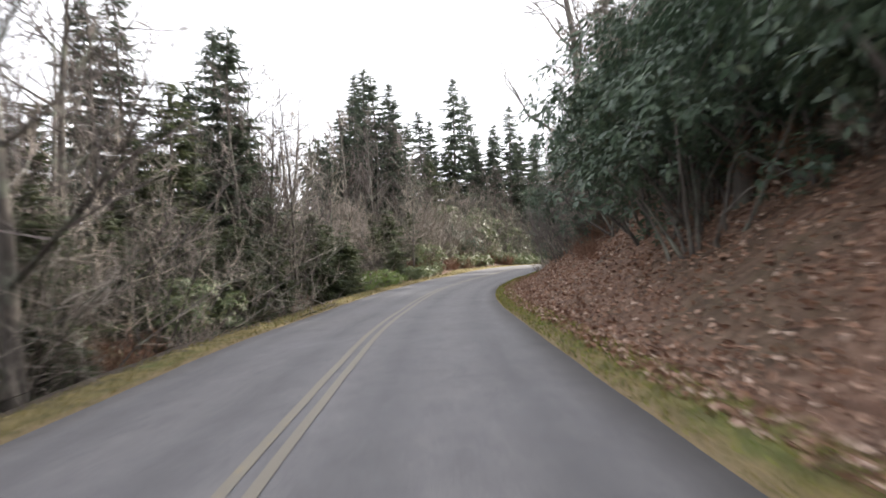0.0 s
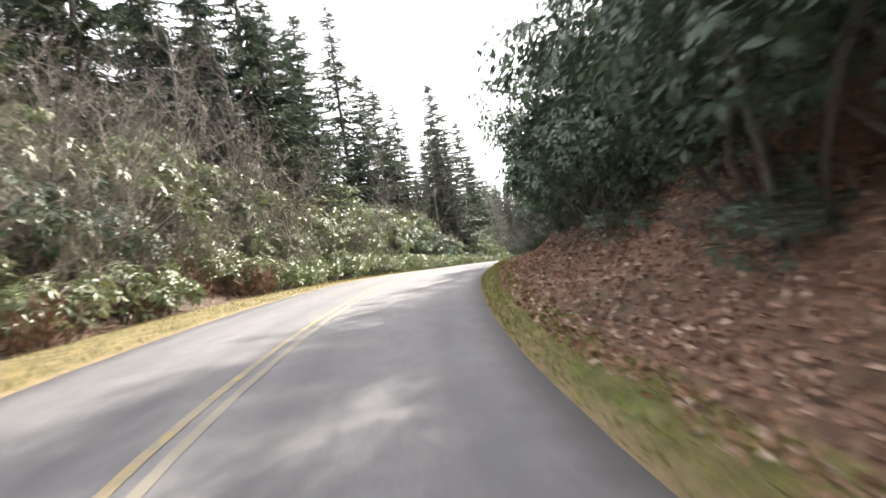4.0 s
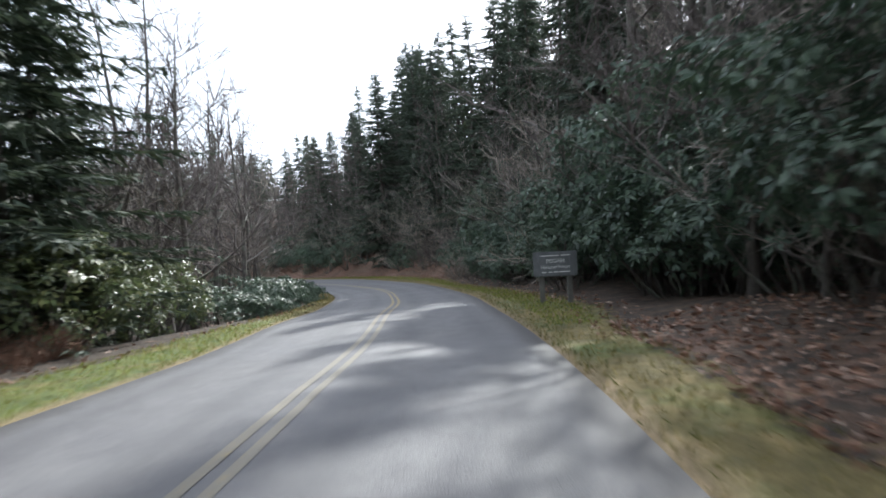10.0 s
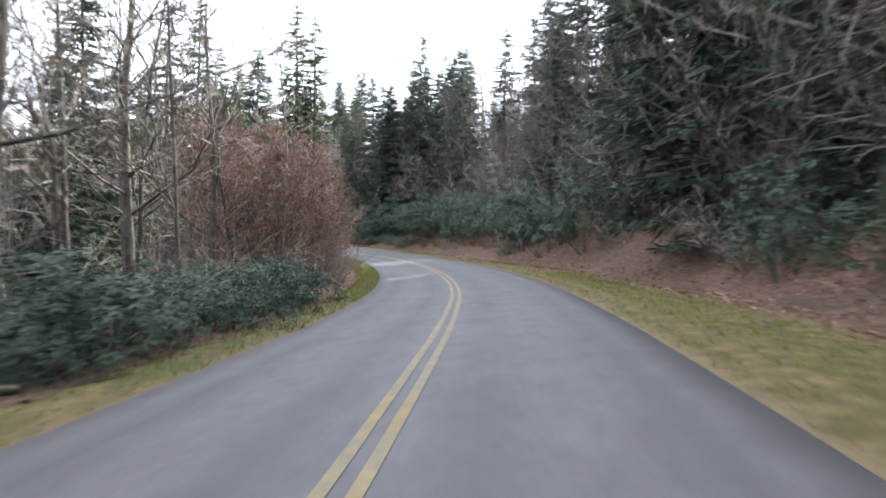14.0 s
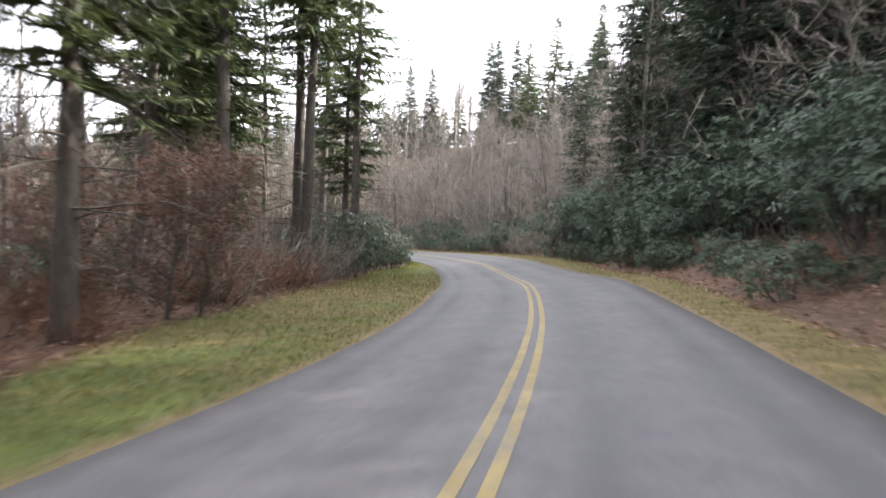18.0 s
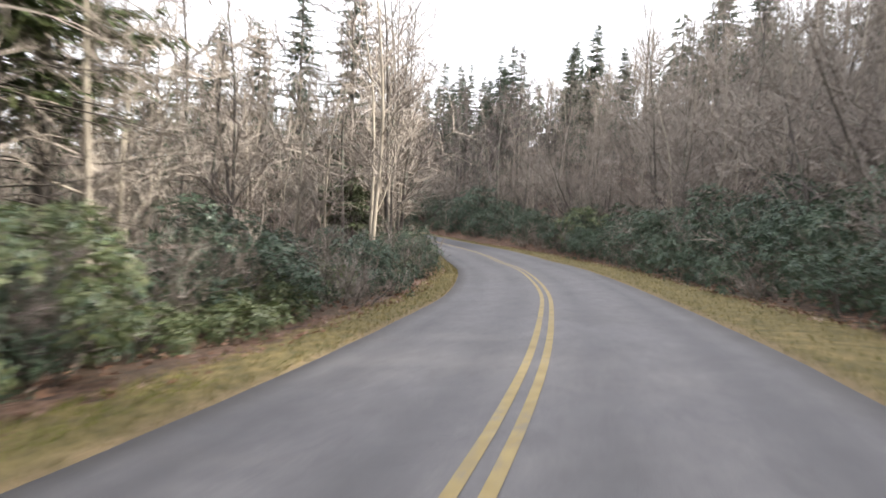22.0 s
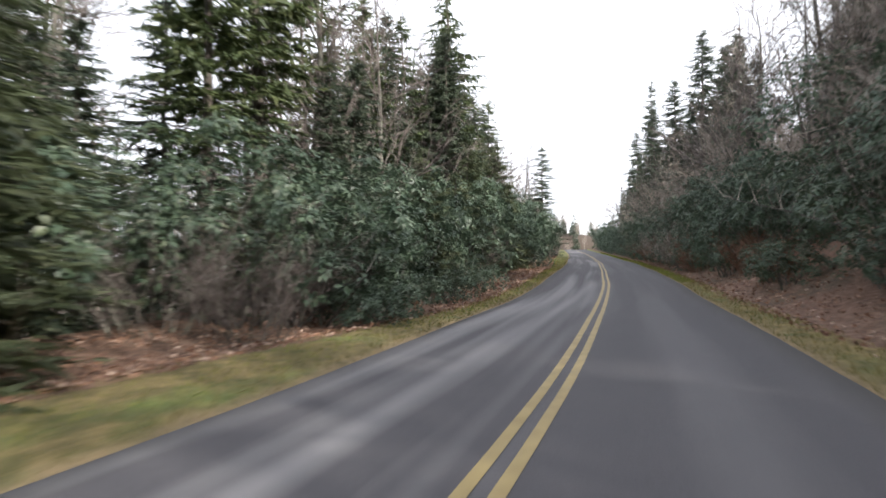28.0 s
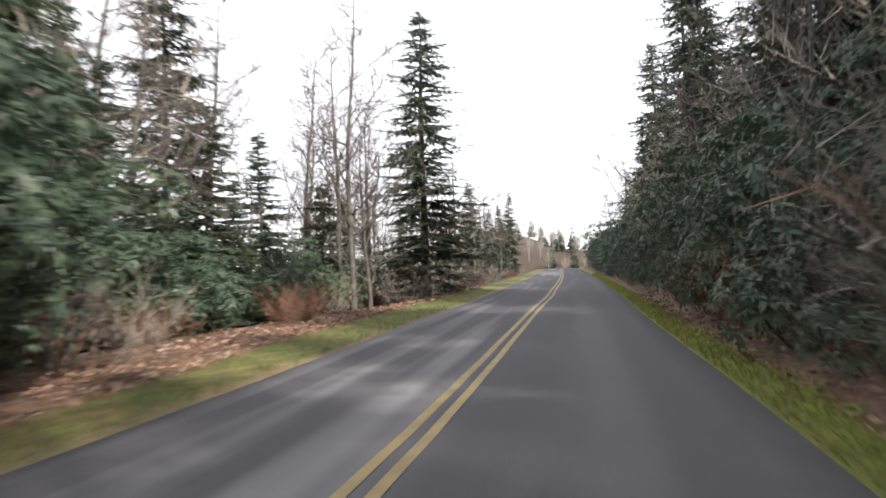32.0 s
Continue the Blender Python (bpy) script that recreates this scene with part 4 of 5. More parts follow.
# uphill side: trees
grow("bare0 bare1 bare3", -0.5, 4.0, 26, 7.5, 22, 0.85, 1.3)
grow("bare1 bare3", 4.0, 9.0, 26, 8.5, 22, 0.7, 1.0)
grow("spruce0 spruce1", -1.0, 4.5, 14, 11, 30, 0.85, 1.3)
grow("spruce0 spruce1", 4.5, 9.0, 8, 18, 34, 0.7, 1.0)
grow("bare0 bare1 bare2", 9.0, 13.0, 28, 8.5, 24, 0.9, 1.25)
grow("sapling", 8.0, 17.0, 46, 9.5, 26, 0.8, 1.4)
grow("spruce0 spruce1 spruce2", 9.5, 13.0, 14, 11, 34, 0.9, 1.3)
grow("bare0 bare1 bare3", 13.0, 21.0, 44, 9.0, 26, 0.85, 1.2)
grow("sapling", 17.0, 21.0, 12, 10, 24, 0.8, 1.3)
grow("spruce2 spruce0 bare2", 17.3, 20.2, 16, 11, 21, 1.0, 1.25)
grow("thicket1 rhodo3 russet", 17.0, 20.2, 24, 6.0, 7.4, 0.5, 0.8)
grow("spruce0 spruce2 bare2", 19.6, 20.9, 8, 9.5, 16, 1.1, 1.35)
for s, u, size in ((20.2, 10.5, 1.0), (20.5, 11.5, 1.1), (20.0, 12.5, 1.15), (19.7, 11.2, 1.0), (20.9, 9.8, 1.0), (21.15, 10.2, 1.0), (21.05, 11.6, 1.1), (21.75, 10.4, 0.8), (15.4, 12.0, 1.2), (15.8, 14.0, 1.3), (16.2, 12.5, 1.1), (16.0, 17.0, 1.3)):
    plant("spruce2", s, u, size)
for s, u, size in ((16.5, 11.0, 1.1), (16.8, 12.5, 1.2), (17.2, 11.5, 1.1), (17.0, 14.0, 1.2), (17.6, 13.0, 1.0)):
    plant("spruce0", s, u, size)
for s, u, size in ((16.4, 9.8, 1.15), (16.65, 10.4, 1.1), (16.9, 10.2, 1.2), (17.3, 10.0, 1.1), (16.1, 10.6, 1.1)):
    plant("bare2", s, u, size)
grow("bare2 sapling bare0", 15.3, 21.2, 34, 9.6, 16, 0.9, 1.25)
grow("spruce0 spruce1 spruce2", 13.5, 21.0, 15, 15, 36, 0.9, 1.2)
for s, u, size in ((15.6, 8.5, 1.35), (15.5, 13, 1.4), (18.6, 21, 1.2), (29.9, 11.5, 1.05), (33.6, 11.5, 0.85), (32.7, 9.5, 0.7), (34.4, 8.5, 0.75)):
    plant("spruce0" if size > 1 else "spruce1", s, u, size)
grow("pole0 bare1 bare3 pole2", 21.0, 28.0, 48, 8.5, 28, 0.85, 1.2)
grow("sapling", 21.0, 29.0, 48, 9.0, 28, 0.9, 1.5)
grow("spruce0 pine1 fir0 spruce1", 22.2, 26.2, 34, 27, 46, 0.9, 1.25)
grow("sapling bare1 pole0", 22.0, 25.5, 30, 16, 34, 1.0, 1.4)
grow("pole0 pole1", 21.0, 28.0, 36, 8.0, 24, 0.8, 1.1)
grow("spruce0 spruce1", 26.5, 28.5, 3, 24, 40, 0.8, 1.1)
grow("pole1 bare1 pole0", 21.5, 28.5, 30, 14, 34, 1.1, 1.5)
for s, u, size in ((13.6, 11.5, 1.0), (14.0, 10.4, 1.05), (14.45, 11.5, 1.1), (14.9, 12.5, 1.15), (12.9, 11.0, 1.0), (15.2, 10.8, 1.0)):
    plant("spruce2", s, u, size)
grow("spruce0 spruce1 bare2", 12.6, 17.0, 14, 13, 24, 1.2, 1.5)
grow("bare0 bare3 sapling", 12.6, 16.6, 16, 11, 16, 0.9, 1.2)
grow("thicket2 bare3", 12.8, 16.6, 14, 10, 12, 0.7, 1.0)
grow("bare0 bare3", 9.0, 13.0, 12, 7.6, 9.5, 0.8, 1.1)
grow("thicket2 thicket0", 1.7, 3.6, 16, 8.2, 13, 0.9, 1.4)
grow("spruce0 bare2", 3.4, 6.2, 9, 11, 16, 1.0, 1.2)
grow("bare3 bare1", 1.8, 3.4, 9, 8.0, 13, 0.8, 1.1)
plant("bare2", 3.1, 8.5, 1.9, turn=200, lean=5)
plant("bare1", 1.6, 9.8, 1.3)
plant("rhodo2", 1.75, 8.2, 1.15)
plant("rhodo2", 1.95, 9.4, 1.2)
grow("russet thicket1 russet", 0.6, 4.6, 40, 6.4, 9.4, 0.45, 0.85)
plant("bare1", 1.95, 8.6, 1.15)
plant("bare1", 2.3, 8.2, 0.9)
grow("thicket2 thicket0 rhodo1", 2.0, 3.7, 18, 6.3, 8.6, 0.7, 1.0)
grow("rhodo0 rhodo2 thicket2", 1.4, 4.0, 26, 9.5, 14, 0.9, 1.3)
grow("spruce0 spruce4 spruce1", -1.5, 4.2, 26, 13, 34, 1.0, 1.35)
grow("rhodo2 rhodo0", 4.2, 6.6, 14, 6.0, 7.4, 0.85, 1.15)
grow("rhodo3 thicket1", 2.6, 6.5, 14, 5.0, 6.6, 0.35, 0.6)
grow("laurel1", 3.4, 4.2, 5, -5.8, -5.0, 0.8, 1.1)
grow("russet", 4.3, 5.7, 18, -8.6, -6.4, 0.6, 1.0)
grow("thicket1 russet thicket0", 30.5, 36.0, 22, 4.7, 5.7, 0.55, 0.85)
plant("bare0", 1.3, -9.6, 1.25)
plant("bare2", 0.95, -9.0, 0.95)
plant("spruce2", 1.25, -13.0, 1.0)
plant("spruce2", 1.9, -12.5, 0.85)
plant("bare2", 1.6, -11.0, 0.95)
grow("spruce0 spruce1 spruce2", 30.2, 41.0, 30, 10.5, 26, 0.9, 1.25)
grow("pole1 bare1 sapling bare3", 28.5, 37.0, 34, 7.4, 13, 0.75, 1.1)
grow("sapling", 28.0, 38.0, 24, 8.5, 20, 0.8, 1.3)
grow("spruce0 spruce2 spruce1", 28.0, 31.5, 18, 13, 32, 0.95, 1.2)
grow("rhodo1 thicket1 rhodo3 rhodo1", 22.5, 28.2, 34, 5.9, 6.9, 0.7, 1.0)
grow("bare2 bare0", 27.0, 31.0, 12, 9, 14, 1.1, 1.3)
grow("bare0 bare1 sapling", 28.5, 36.0, 20, 7.6, 11, 0.8, 1.1)
for s, u, size in ((32.6, 10.4, 1.2), (33.6, 9.8, 1.15), (35.0, 9.8, 1.2), (36.4, 9.5, 1.2)):
    plant("spruce0", s, u, size)
grow("bare0 bare2", 28.0, 41.0, 44, 8.0, 26, 0.8, 1.1)
# downhill side
grow("spruce0 spruce1 fir0", -0.6, 2.4, 13, -26, -9.0, 0.75, 1.0)
grow("fir0 fir1", 0.4, 2.3, 12, -13.5, -7.6, 0.75, 1.1)
grow("fir1", 2.6, 4.4, 9, -12, -8.2, 0.6, 0.9)
plant("bare0", 0.8, -5.9, 1.15)
for key, s, u, size in (("spruce1", 2.0, -8.2, 1.0), ("spruce0", 2.25, -10.5, 0.95), ("bare2", 1.85, -7.4, 0.75), ("bare2", 2.1, -7.0, 0.7), ("bare0", 2.3, -9.0, 0.95), ("fir0", 1.7, -9.0, 1.1), ("pole1", 2.2, -6.4, 0.9)):
    plant(key, s, u, size)
plant("laurel0", 1.35, -5.9, 0.8)
grow("sapling bare3 thicket2", 0.3, 4.4, 34, -13, -6.6, 0.7, 1.1)
grow("spruce1 spruce3", 2.0, 4.2, 5, -26, -12.0, 0.6, 0.85)
grow("pole1 bare1 sapling", -0.5, 4.4, 26, -16, -6.2, 0.7, 0.95)
grow("russet thicket1 laurel1 hemlock", 1.0, 4.4, 26, -8.5, -5.2, 0.6, 0.9)
plant("box", 3.15, -5.8, 1.0)
plant("box", 3.35, -6.0, 0.95)
plant("hemlock", 2.5, -8.2, 1.4)
plant("spruce3", 2.55, -9.5, 0.7)
grow("bare0 bare1 bare2", -0.5, 4.5, 28, -22, -6.5, 0.8, 1.15)
grow("fir1 thicket2 bare3 thicket0", 0.0, 2.6, 26, -9, -5.6, 0.5, 0.85)
plant("box", 2.95, -6.6, 0.9)
plant("laurel0", 4.2, -6.0, 1.1)
plant("hemlock", 3.9, -8.6, 1.3)
plant("hemlock", 2.9, -7.8, 1.2)
grow("laurel1", 4.9, 7.0, 12, -8.0, -6.4, 0.9, 1.5)
grow("sapling sapling bare3 thicket2", 3.6, 6.8, 46, -15, -9, 0.8, 1.25)
grow("laurel0", 5.4, 8.6, 22, -12.5, -9.4, 1.5, 2.1)
grow("fir0 spruce4", 4.2, 8.2, 18, -19, -11.5, 1.0, 1.4)
grow("laurel1", 6.0, 10.6, 44, -7.2, -5.4, 0.9, 1.35)
grow("russet", 3.4, 6.0, 20, -9.5, -6.2, 0.7, 1.2)
grow("hemlock", 5.6, 8.6, 7, -11, -8.5, 0.9, 1.4)
grow("laurel0 rhodo0", 5.2, 9.6, 26, -11.5, -7.8, 1.0, 1.6)
grow("thicket0 thicket2", 4.2, 10.5, 34, -13, -7.8, 0.9, 1.5)
grow("spruce0 spruce1", 4.0, 7.4, 22, -24, -11.5, 1.0, 1.35)
grow("spruce4 spruce1", 7.4, 9.0, 6, -20, -10.0, 1.0, 1.3)
plant("spruce4", 9.55, -8.6, 1.3)
plant("spruce4", 10.65, -8.8, 1.15, tall=1.05)
plant("spruce2", 10.5, -10.6, 1.0)
plant("spruce2", 10.42, -11.8, 1.05)
plant("spruce2", 10.3, -13.0, 0.95)
plant("spruce1", 8.6, -11.5, 1.3)
plant("spruce2", 8.1, -12.5, 1.2)
grow("thicket2 sapling bare3", 3.6, 6.8, 34, -13, -8.0, 0.55, 0.9)
grow("laurel0", 4.6, 7.2, 12, -9.5, -7.4, 0.8, 1.2)
grow("bare1 bare3 bare0", 4.3, 10.0, 50, -18, -7.6, 0.75, 1.1)
plant("spruce4", 9.31, -8.9, 1.1, tall=0.85)
plant("spruce4", 11.3, -9.0, 1.25, tall=0.8)
plant("spruce2", 11.8, -14.0, 0.95)
plant("spruce2", 11.5, -16.5, 0.9)
plant("spruce1", 11.6, -10.5, 1.0)
plant("spruce2", 9.0, -11.0, 0.9)
plant("spruce1", 17.75, -11.5, 1.2)
grow("laurel0", 9.6, 10.6, 6, -8.6, -7.2, 1.4, 1.9)
for s, u, size in ((11.25, -7.6, 1.15), (11.5, -7.3, 1.0), (11.75, -7.8, 1.05), (11.4, -8.8, 1.3)):
    plant("laurel0", s, u, size)
grow("russet", 10.5, 11.3, 5, -7.4, -6.2, 0.5, 0.7)
grow("spruce1 spruce3 spruce0", 10.2, 13.2, 10, -30, -14, 0.8, 1.1)
grow("bare0 bare1 bare2", 11.4, 15.0, 36, -20, -6.8, 0.75, 1.05)
grow("rhodo1 rhodo0", 11.9, 15.6, 24, -7.2, -5.6, 0.75, 0.95, tall=(0.58, 0.78))
grow("rhodo3", 12.0, 15.6, 22, -5.4, -4.7, 0.7, 0.95)
grow("pole1 bare2", 13.0, 16.5, 24, -20, -6.6, 0.8, 1.1)
grow("spruce0 spruce1", 14.0, 17.5, 14, -34, -14, 0.8, 1.2)
for s, u, size in ((16.2, -8.2, 1.1), (16.4, -7.3, 0.8), (16.05, -7.3, 1.0), (15.85, -8.4, 1.05), (16.75, -7.2, 0.9), (17.3, -7.0, 0.95), (17.9, -8.2, 0.95)):
    plant("beech", s, u, size)
grow("thicket0 thicket1", 15.2, 18.4, 20, -7.5, -5.4, 0.8, 1.1)
grow("beech", 16.5, 18.0, 5, -7.4, -6.2, 0.45, 0.65)
grow("rhodo1 thicket0", 17.0, 21.0, 14, -18, -10, 0.7, 1.0)
grow("pine0 pine1", 17.9, 22.4, 15, -24, -12.5, 0.9, 1.15)
for s, u, size in ((18.25, -6.5, 1.0), (18.27, -7.9, 1.05), (18.3, -8.9, 0.95), (18.7, -8.3, 0.9), (20.05, -9.4, 1.0), (20.15, -9.9, 1.05), (19.7, -11.6, 1.0), (19.75, -13.4, 1.05),
                   (19.9, -12.6, 0.95), (20.75, -8.2, 1.0), (20.85, -8.8, 0.95), (21.3, -10.6, 1.0), (22.5, -9.6, 0.9), (22.65, -8.9, 0.85), (22.8, -9.8, 0.8)):
    plant("pine0" if size > 0.97 else "pine1", s, u, size)
grow("pole0 pole1 bare0", 17.0, 22.0, 40, -34, -11, 0.8, 1.1)
grow("beech", 17.8, 20.0, 8, -16, -11, 0.4, 0.7)
grow("beech thicket2 russet", 18.0, 19.3, 11, -10.5, -7.0, 0.45, 0.7)
grow("thicket0 russet thicket1 russet", 18.3, 20.6, 40, -12.5, -8.6, 0.7, 1.2)
grow("rhodo0 rhodo1 thicket2 thicket0", 20.3, 21.4, 20, -10.5, -8.0, 0.9, 1.2)
grow("rhodo0 rhodo1 thicket0 thicket2", 21.3, 23.0, 22, -8.5, -6.4, 0.8, 1.15)
grow("rhodo0 rhodo1 laurel0 rhodo1", 21.3, 22.6, 12, -6.9, -5.9, 0.8, 1.1)
grow("rhodo2", 21.2, 22.3, 5, -9.5, -7.6, 0.75, 0.95)
grow("rhodo1 thicket0 rhodo0 thicket2", 20.95, 22.4, 16, -7.2, -5.7, 0.65, 0.9)
plant("spruce4", 22.1, -10.8, 0.75)
grow("rhodo1 rhodo3 laurel1 thicket1 thicket0 rhodo1", 22.6, 26.6, 56, -7.4, -5.2, 0.7, 1.05)
plant("pole0", 23.85, -6.6, 1.45)
plant("pole0", 24.2, -7.4, 1.4)
plant("pole2", 24.45, -6.8, 1.5)
grow("thicket0 thicket2 thicket0", 22.6, 26.6, 26, -9.0, -6.4, 0.7, 1.0)
plant("laurel0", 24.75, -7.2, 0.8)
plant("hemlock", 24.4, -8.4, 1.25)
grow("pole0 pole1 pole2", 21.8, 26.8, 84, -18, -6.4, 0.75, 1.1)
plant("bare0", 24.75, -6.3, 0.95, lean=6)
grow("pole1 pole0 pole2", 24.4, 26.8, 34, -8.6, -6.3, 1.0, 1.3)
grow("rhodo1 laurel0 rhodo0", 25.0, 26.8, 12, -7.6, -6.2, 0.65, 0.9)
plant("spruce2", 24.9, -9.6, 0.9)
grow("bare1 bare3", 22.4, 26.8, 12, -16, -7.4, 0.8, 1.0)
grow("spruce1 spruce2", 23.0, 27.0, 16, -34, -13, 0.85, 1.15)
grow("rhodo2 rhodo0", 26.6, 28.9, 14, -11, -8.6, 0.9, 1.3)
grow("rhodo2 rhodo0", 28.8, 31.0, 16, -9.5, -6.6, 0.9, 1.25)
grow("fir1 thicket2 fir0 thicket0", 28.3, 31.0, 18, -9.0, -6.4, 0.6, 0.95)
grow("fir0 fir1 rhodo1", 30.3, 31.3, 10, -8.8, -6.6, 0.65, 0.95)
grow("spruce4 fir0 pine1", 30.4, 31.5, 8, -12.5, -9.0, 0.8, 1.0)
for key, s, u, size in (("spruce4", 31.75, -10.0, 0.85), ("fir0", 31.6, -8.6, 1.1), ("pine1", 31.95, -11.0, 0.85), ("bare2", 32.3, -9.8, 0.9), ("bare2", 32.6, -10.8, 0.95), ("pole1", 32.8, -9.6, 1.0)):
    plant(key, s, u, size)
plant("rhodo2", 32.6, -9.0, 1.1)
plant("rhodo2", 32.3, -8.2, 1.3)
plant("rhodo2", 32.9, -11.4, 1.1)
grow("pine1 bare0 bare2", 29.0, 31.4, 12, -13, -9, 0.8, 1.05)
grow("rhodo3", 28.8, 29.9, 7, -5.7, -5.0, 0.8, 1.1)
grow("bare2 bare0", 7.6, 11.2, 12, 8.4, 12, 0.9, 1.2)
plant("rhodo3", 31.75, -5.2, 0.8)
grow("spruce3 hemlock spruce3", 26.8, 31.6, 22, -15, -9.0, 0.75, 1.1)
grow("pine1 pole0 pole1 bare2 bare0", 26.8, 31.6, 44, -26, -10, 0.85, 1.15)
grow("rhodo1 rhodo0", 32.4, 35.0, 10, -15, -9.5, 0.8, 1.1)
grow("bare2 pole1 pine1", 30.4, 33.0, 18, -22, -9.5, 0.85, 1.15)
grow("bare2 bare0 pole1", 30.8, 32.9, 14, -16, -9.0, 0.9, 1.15)
grow("rhodo2 rhodo0", 31.6, 32.6, 11, -12, -7.2, 1.0, 1.3)
grow("rhodo2", 31.3, 32.5, 20, -11, -7.0, 1.1, 1.4)
grow("fir1 rhodo2 fir0", 31.3, 33.0, 12, -16, -11, 0.9, 1.2)
grow("rhodo0 thicket2 spruce3", 26.5, 34.0, 26, -18, -11.5, 0.9, 1.3)
grow("thicket0 russet", 31.8, 38, 30, -12, -6.0, 0.8, 1.2)
plant("spruce4", 34.4, -6.9, 1.12, tall=0.86)
for s, u, size in ((30.6, -9.5, 0.9), (30.95, -11, 0.95), (31.25, -9.8, 0.8), (31.3, -14, 1.0), (30.3, -12, 0.9), (29.35, -8.8, 0.5)):
    plant("spruce4", s, u, size)
plant("spruce2", 33.2, -16.5, 0.95)
plant("spruce0", 33.45, -13.5, 0.95)
plant("spruce1", 33.3, -17.0, 0.8)
plant("bare2", 32.95, -12.2, 0.75)
plant("spruce1", 35.2, -16.0, 0.75)
plant("rhodo2", 33.85, -11.5, 0.8)
for key, s, u, size in (("rhodo2", 33.3, -12.5, 1.0), ("fir0", 33.6, -13.2, 1.0), ("rhodo2", 33.95, -12.4, 1.0), ("fir0", 33.2, -14.5, 1.15), ("fir1", 34.2, -12.0, 1.1)):
    plant(key, s, u, size)
plant("spruce3", 33.6, -12.0, 0.7)
plant("laurel0", 33.9, -10.3, 0.9)
plant("rhodo0", 33.4, -11.8, 1.0)
plant("bare0", 34.0, -8.4, 0.75)
plant("bare1", 34.9, -7.5, 0.9)
plant("bare0", 34.8, -13.0, 0.8)
grow("rhodo0 thicket2 spruce3", 33.0, 37.0, 16, -22, -12, 0.8, 1.1)
grow("bare2 pole1", 33.6, 36, 12, -30, -9, 0.8, 1.1)
grow("spruce1 bare2 pole1", 36, 41, 20, -30, -8.5, 0.8, 1.1)
grow("pole1 bare2", 33.0, 35.4, 10, -14, -8.5, 0.8, 1.05)


# ---------------------------------------------------------------- forest sign
def box(bm, x0, x1, y0, y1, z0, z1, bevel=0.0):
    m = Matrix.LocRotScale(((x0 + x1) / 2, (y0 + y1) / 2, (z0 + z1) / 2), None, (x1 - x0, y1 - y0, z1 - z0))
    made = bmesh.ops.create_cube(bm, size=1, matrix=m)
    if bevel:
        edges = list({e for v in made["verts"] for e in v.link_edges})
        bmesh.ops.bevel(bm, geom=edges, offset=bevel, segments=2, affect="EDGES")


def plain(name, colour, rough=0.7, vary=0.25):
    n = Nodes(name, rough)
    f = n.noise(n.coords((1, 1, 0.3)), 14.0, 5.0, 0.65)
    n.bump(f, 0.25, 0.01)
    return n.done(n.ramp(f, (0.3, tuple(c * (1 - vary) for c in colour)), (0.7, tuple(min(1, c * (1 + vary)) for c in colour))))


BOARD, POST, LETTER = plain("painted_sign_board", (0.12, 0.125, 0.13)), plain("weathered_post", (0.1, 0.095, 0.085)), plain("cream_letters", (0.62, 0.62, 0.6), 0.6, 0.1)


def lettering(text, size, x, z, parent):
    curve = bpy.data.curves.new("lettering", "FONT")
    curve.body, curve.size, curve.align_x, curve.align_y, curve.extrude = text, size, "CENTER", "CENTER", 0.003
    curve.materials.append(LETTER)
    ob = new("lettering", curve)
    ob.parent = parent
    ob.matrix_basis = pose(x, -0.035, z, 90, 0, 0)
    return ob


def forest_sign(s, u):
    p, ahead, right = line(s)
    sign = thing("forest_sign", "grey-painted wooden forest sign on two square posts in the grass", "sign", "")
    heading = math.degrees(math.atan2(right.y, right.x))
    where = place(s, u)
    sign.matrix_basis = pose(where.x, where.y, where.z + 0.06, 0, 0, heading - 4)
    for x in (-0.38, 0.38):
        bm = bmesh.new()
        box(bm, x - 0.065, x + 0.065, -0.01, 0.12, -0.5, 1.32, 0.008)
        part("post", bm, POST, sign)
    bm = bmesh.new()
    box(bm, -0.6, 0.6, -0.06, -0.012, 0.68, 1.36, 0.014)
    board = part("board", bm, BOARD, sign, "grey board with cream lettering")
    for x0, x1, z0, z1 in ((-0.57, 0.57, 1.325, 1.335), (-0.57, 0.57, 0.705, 0.715), (-0.57, -0.56, 0.715, 1.325), (0.56, 0.57, 0.715, 1.325)):
        bm = bmesh.new()
        box(bm, x0, x1, -0.064, -0.059, z0, z1)
        part("border", bm, BOARD, board)
    for text, size, z in (("PISGAH", 0.15, 1.1), ("National Forest", 0.125, 0.935)):
        lettering(text, size, 0, z, board).matrix_basis = pose(0, -0.0625, z, 90, 0, 0)
    for z, runs in ((1.25, ((-0.4, 0.1), (0.16, 0.4))), (0.8, ((-0.38, -0.25), (-0.2, -0.1), (-0.05, 0.06), (0.1, 0.38)))):
        for x0, x1 in runs:
            bm = bmesh.new()
            box(bm, x0, x1, -0.065, -0.0595, z - 0.014, z + 0.014)
            part("small_print", bm, LETTER, board)
    return sign


forest_sign(11.42, 4.82)


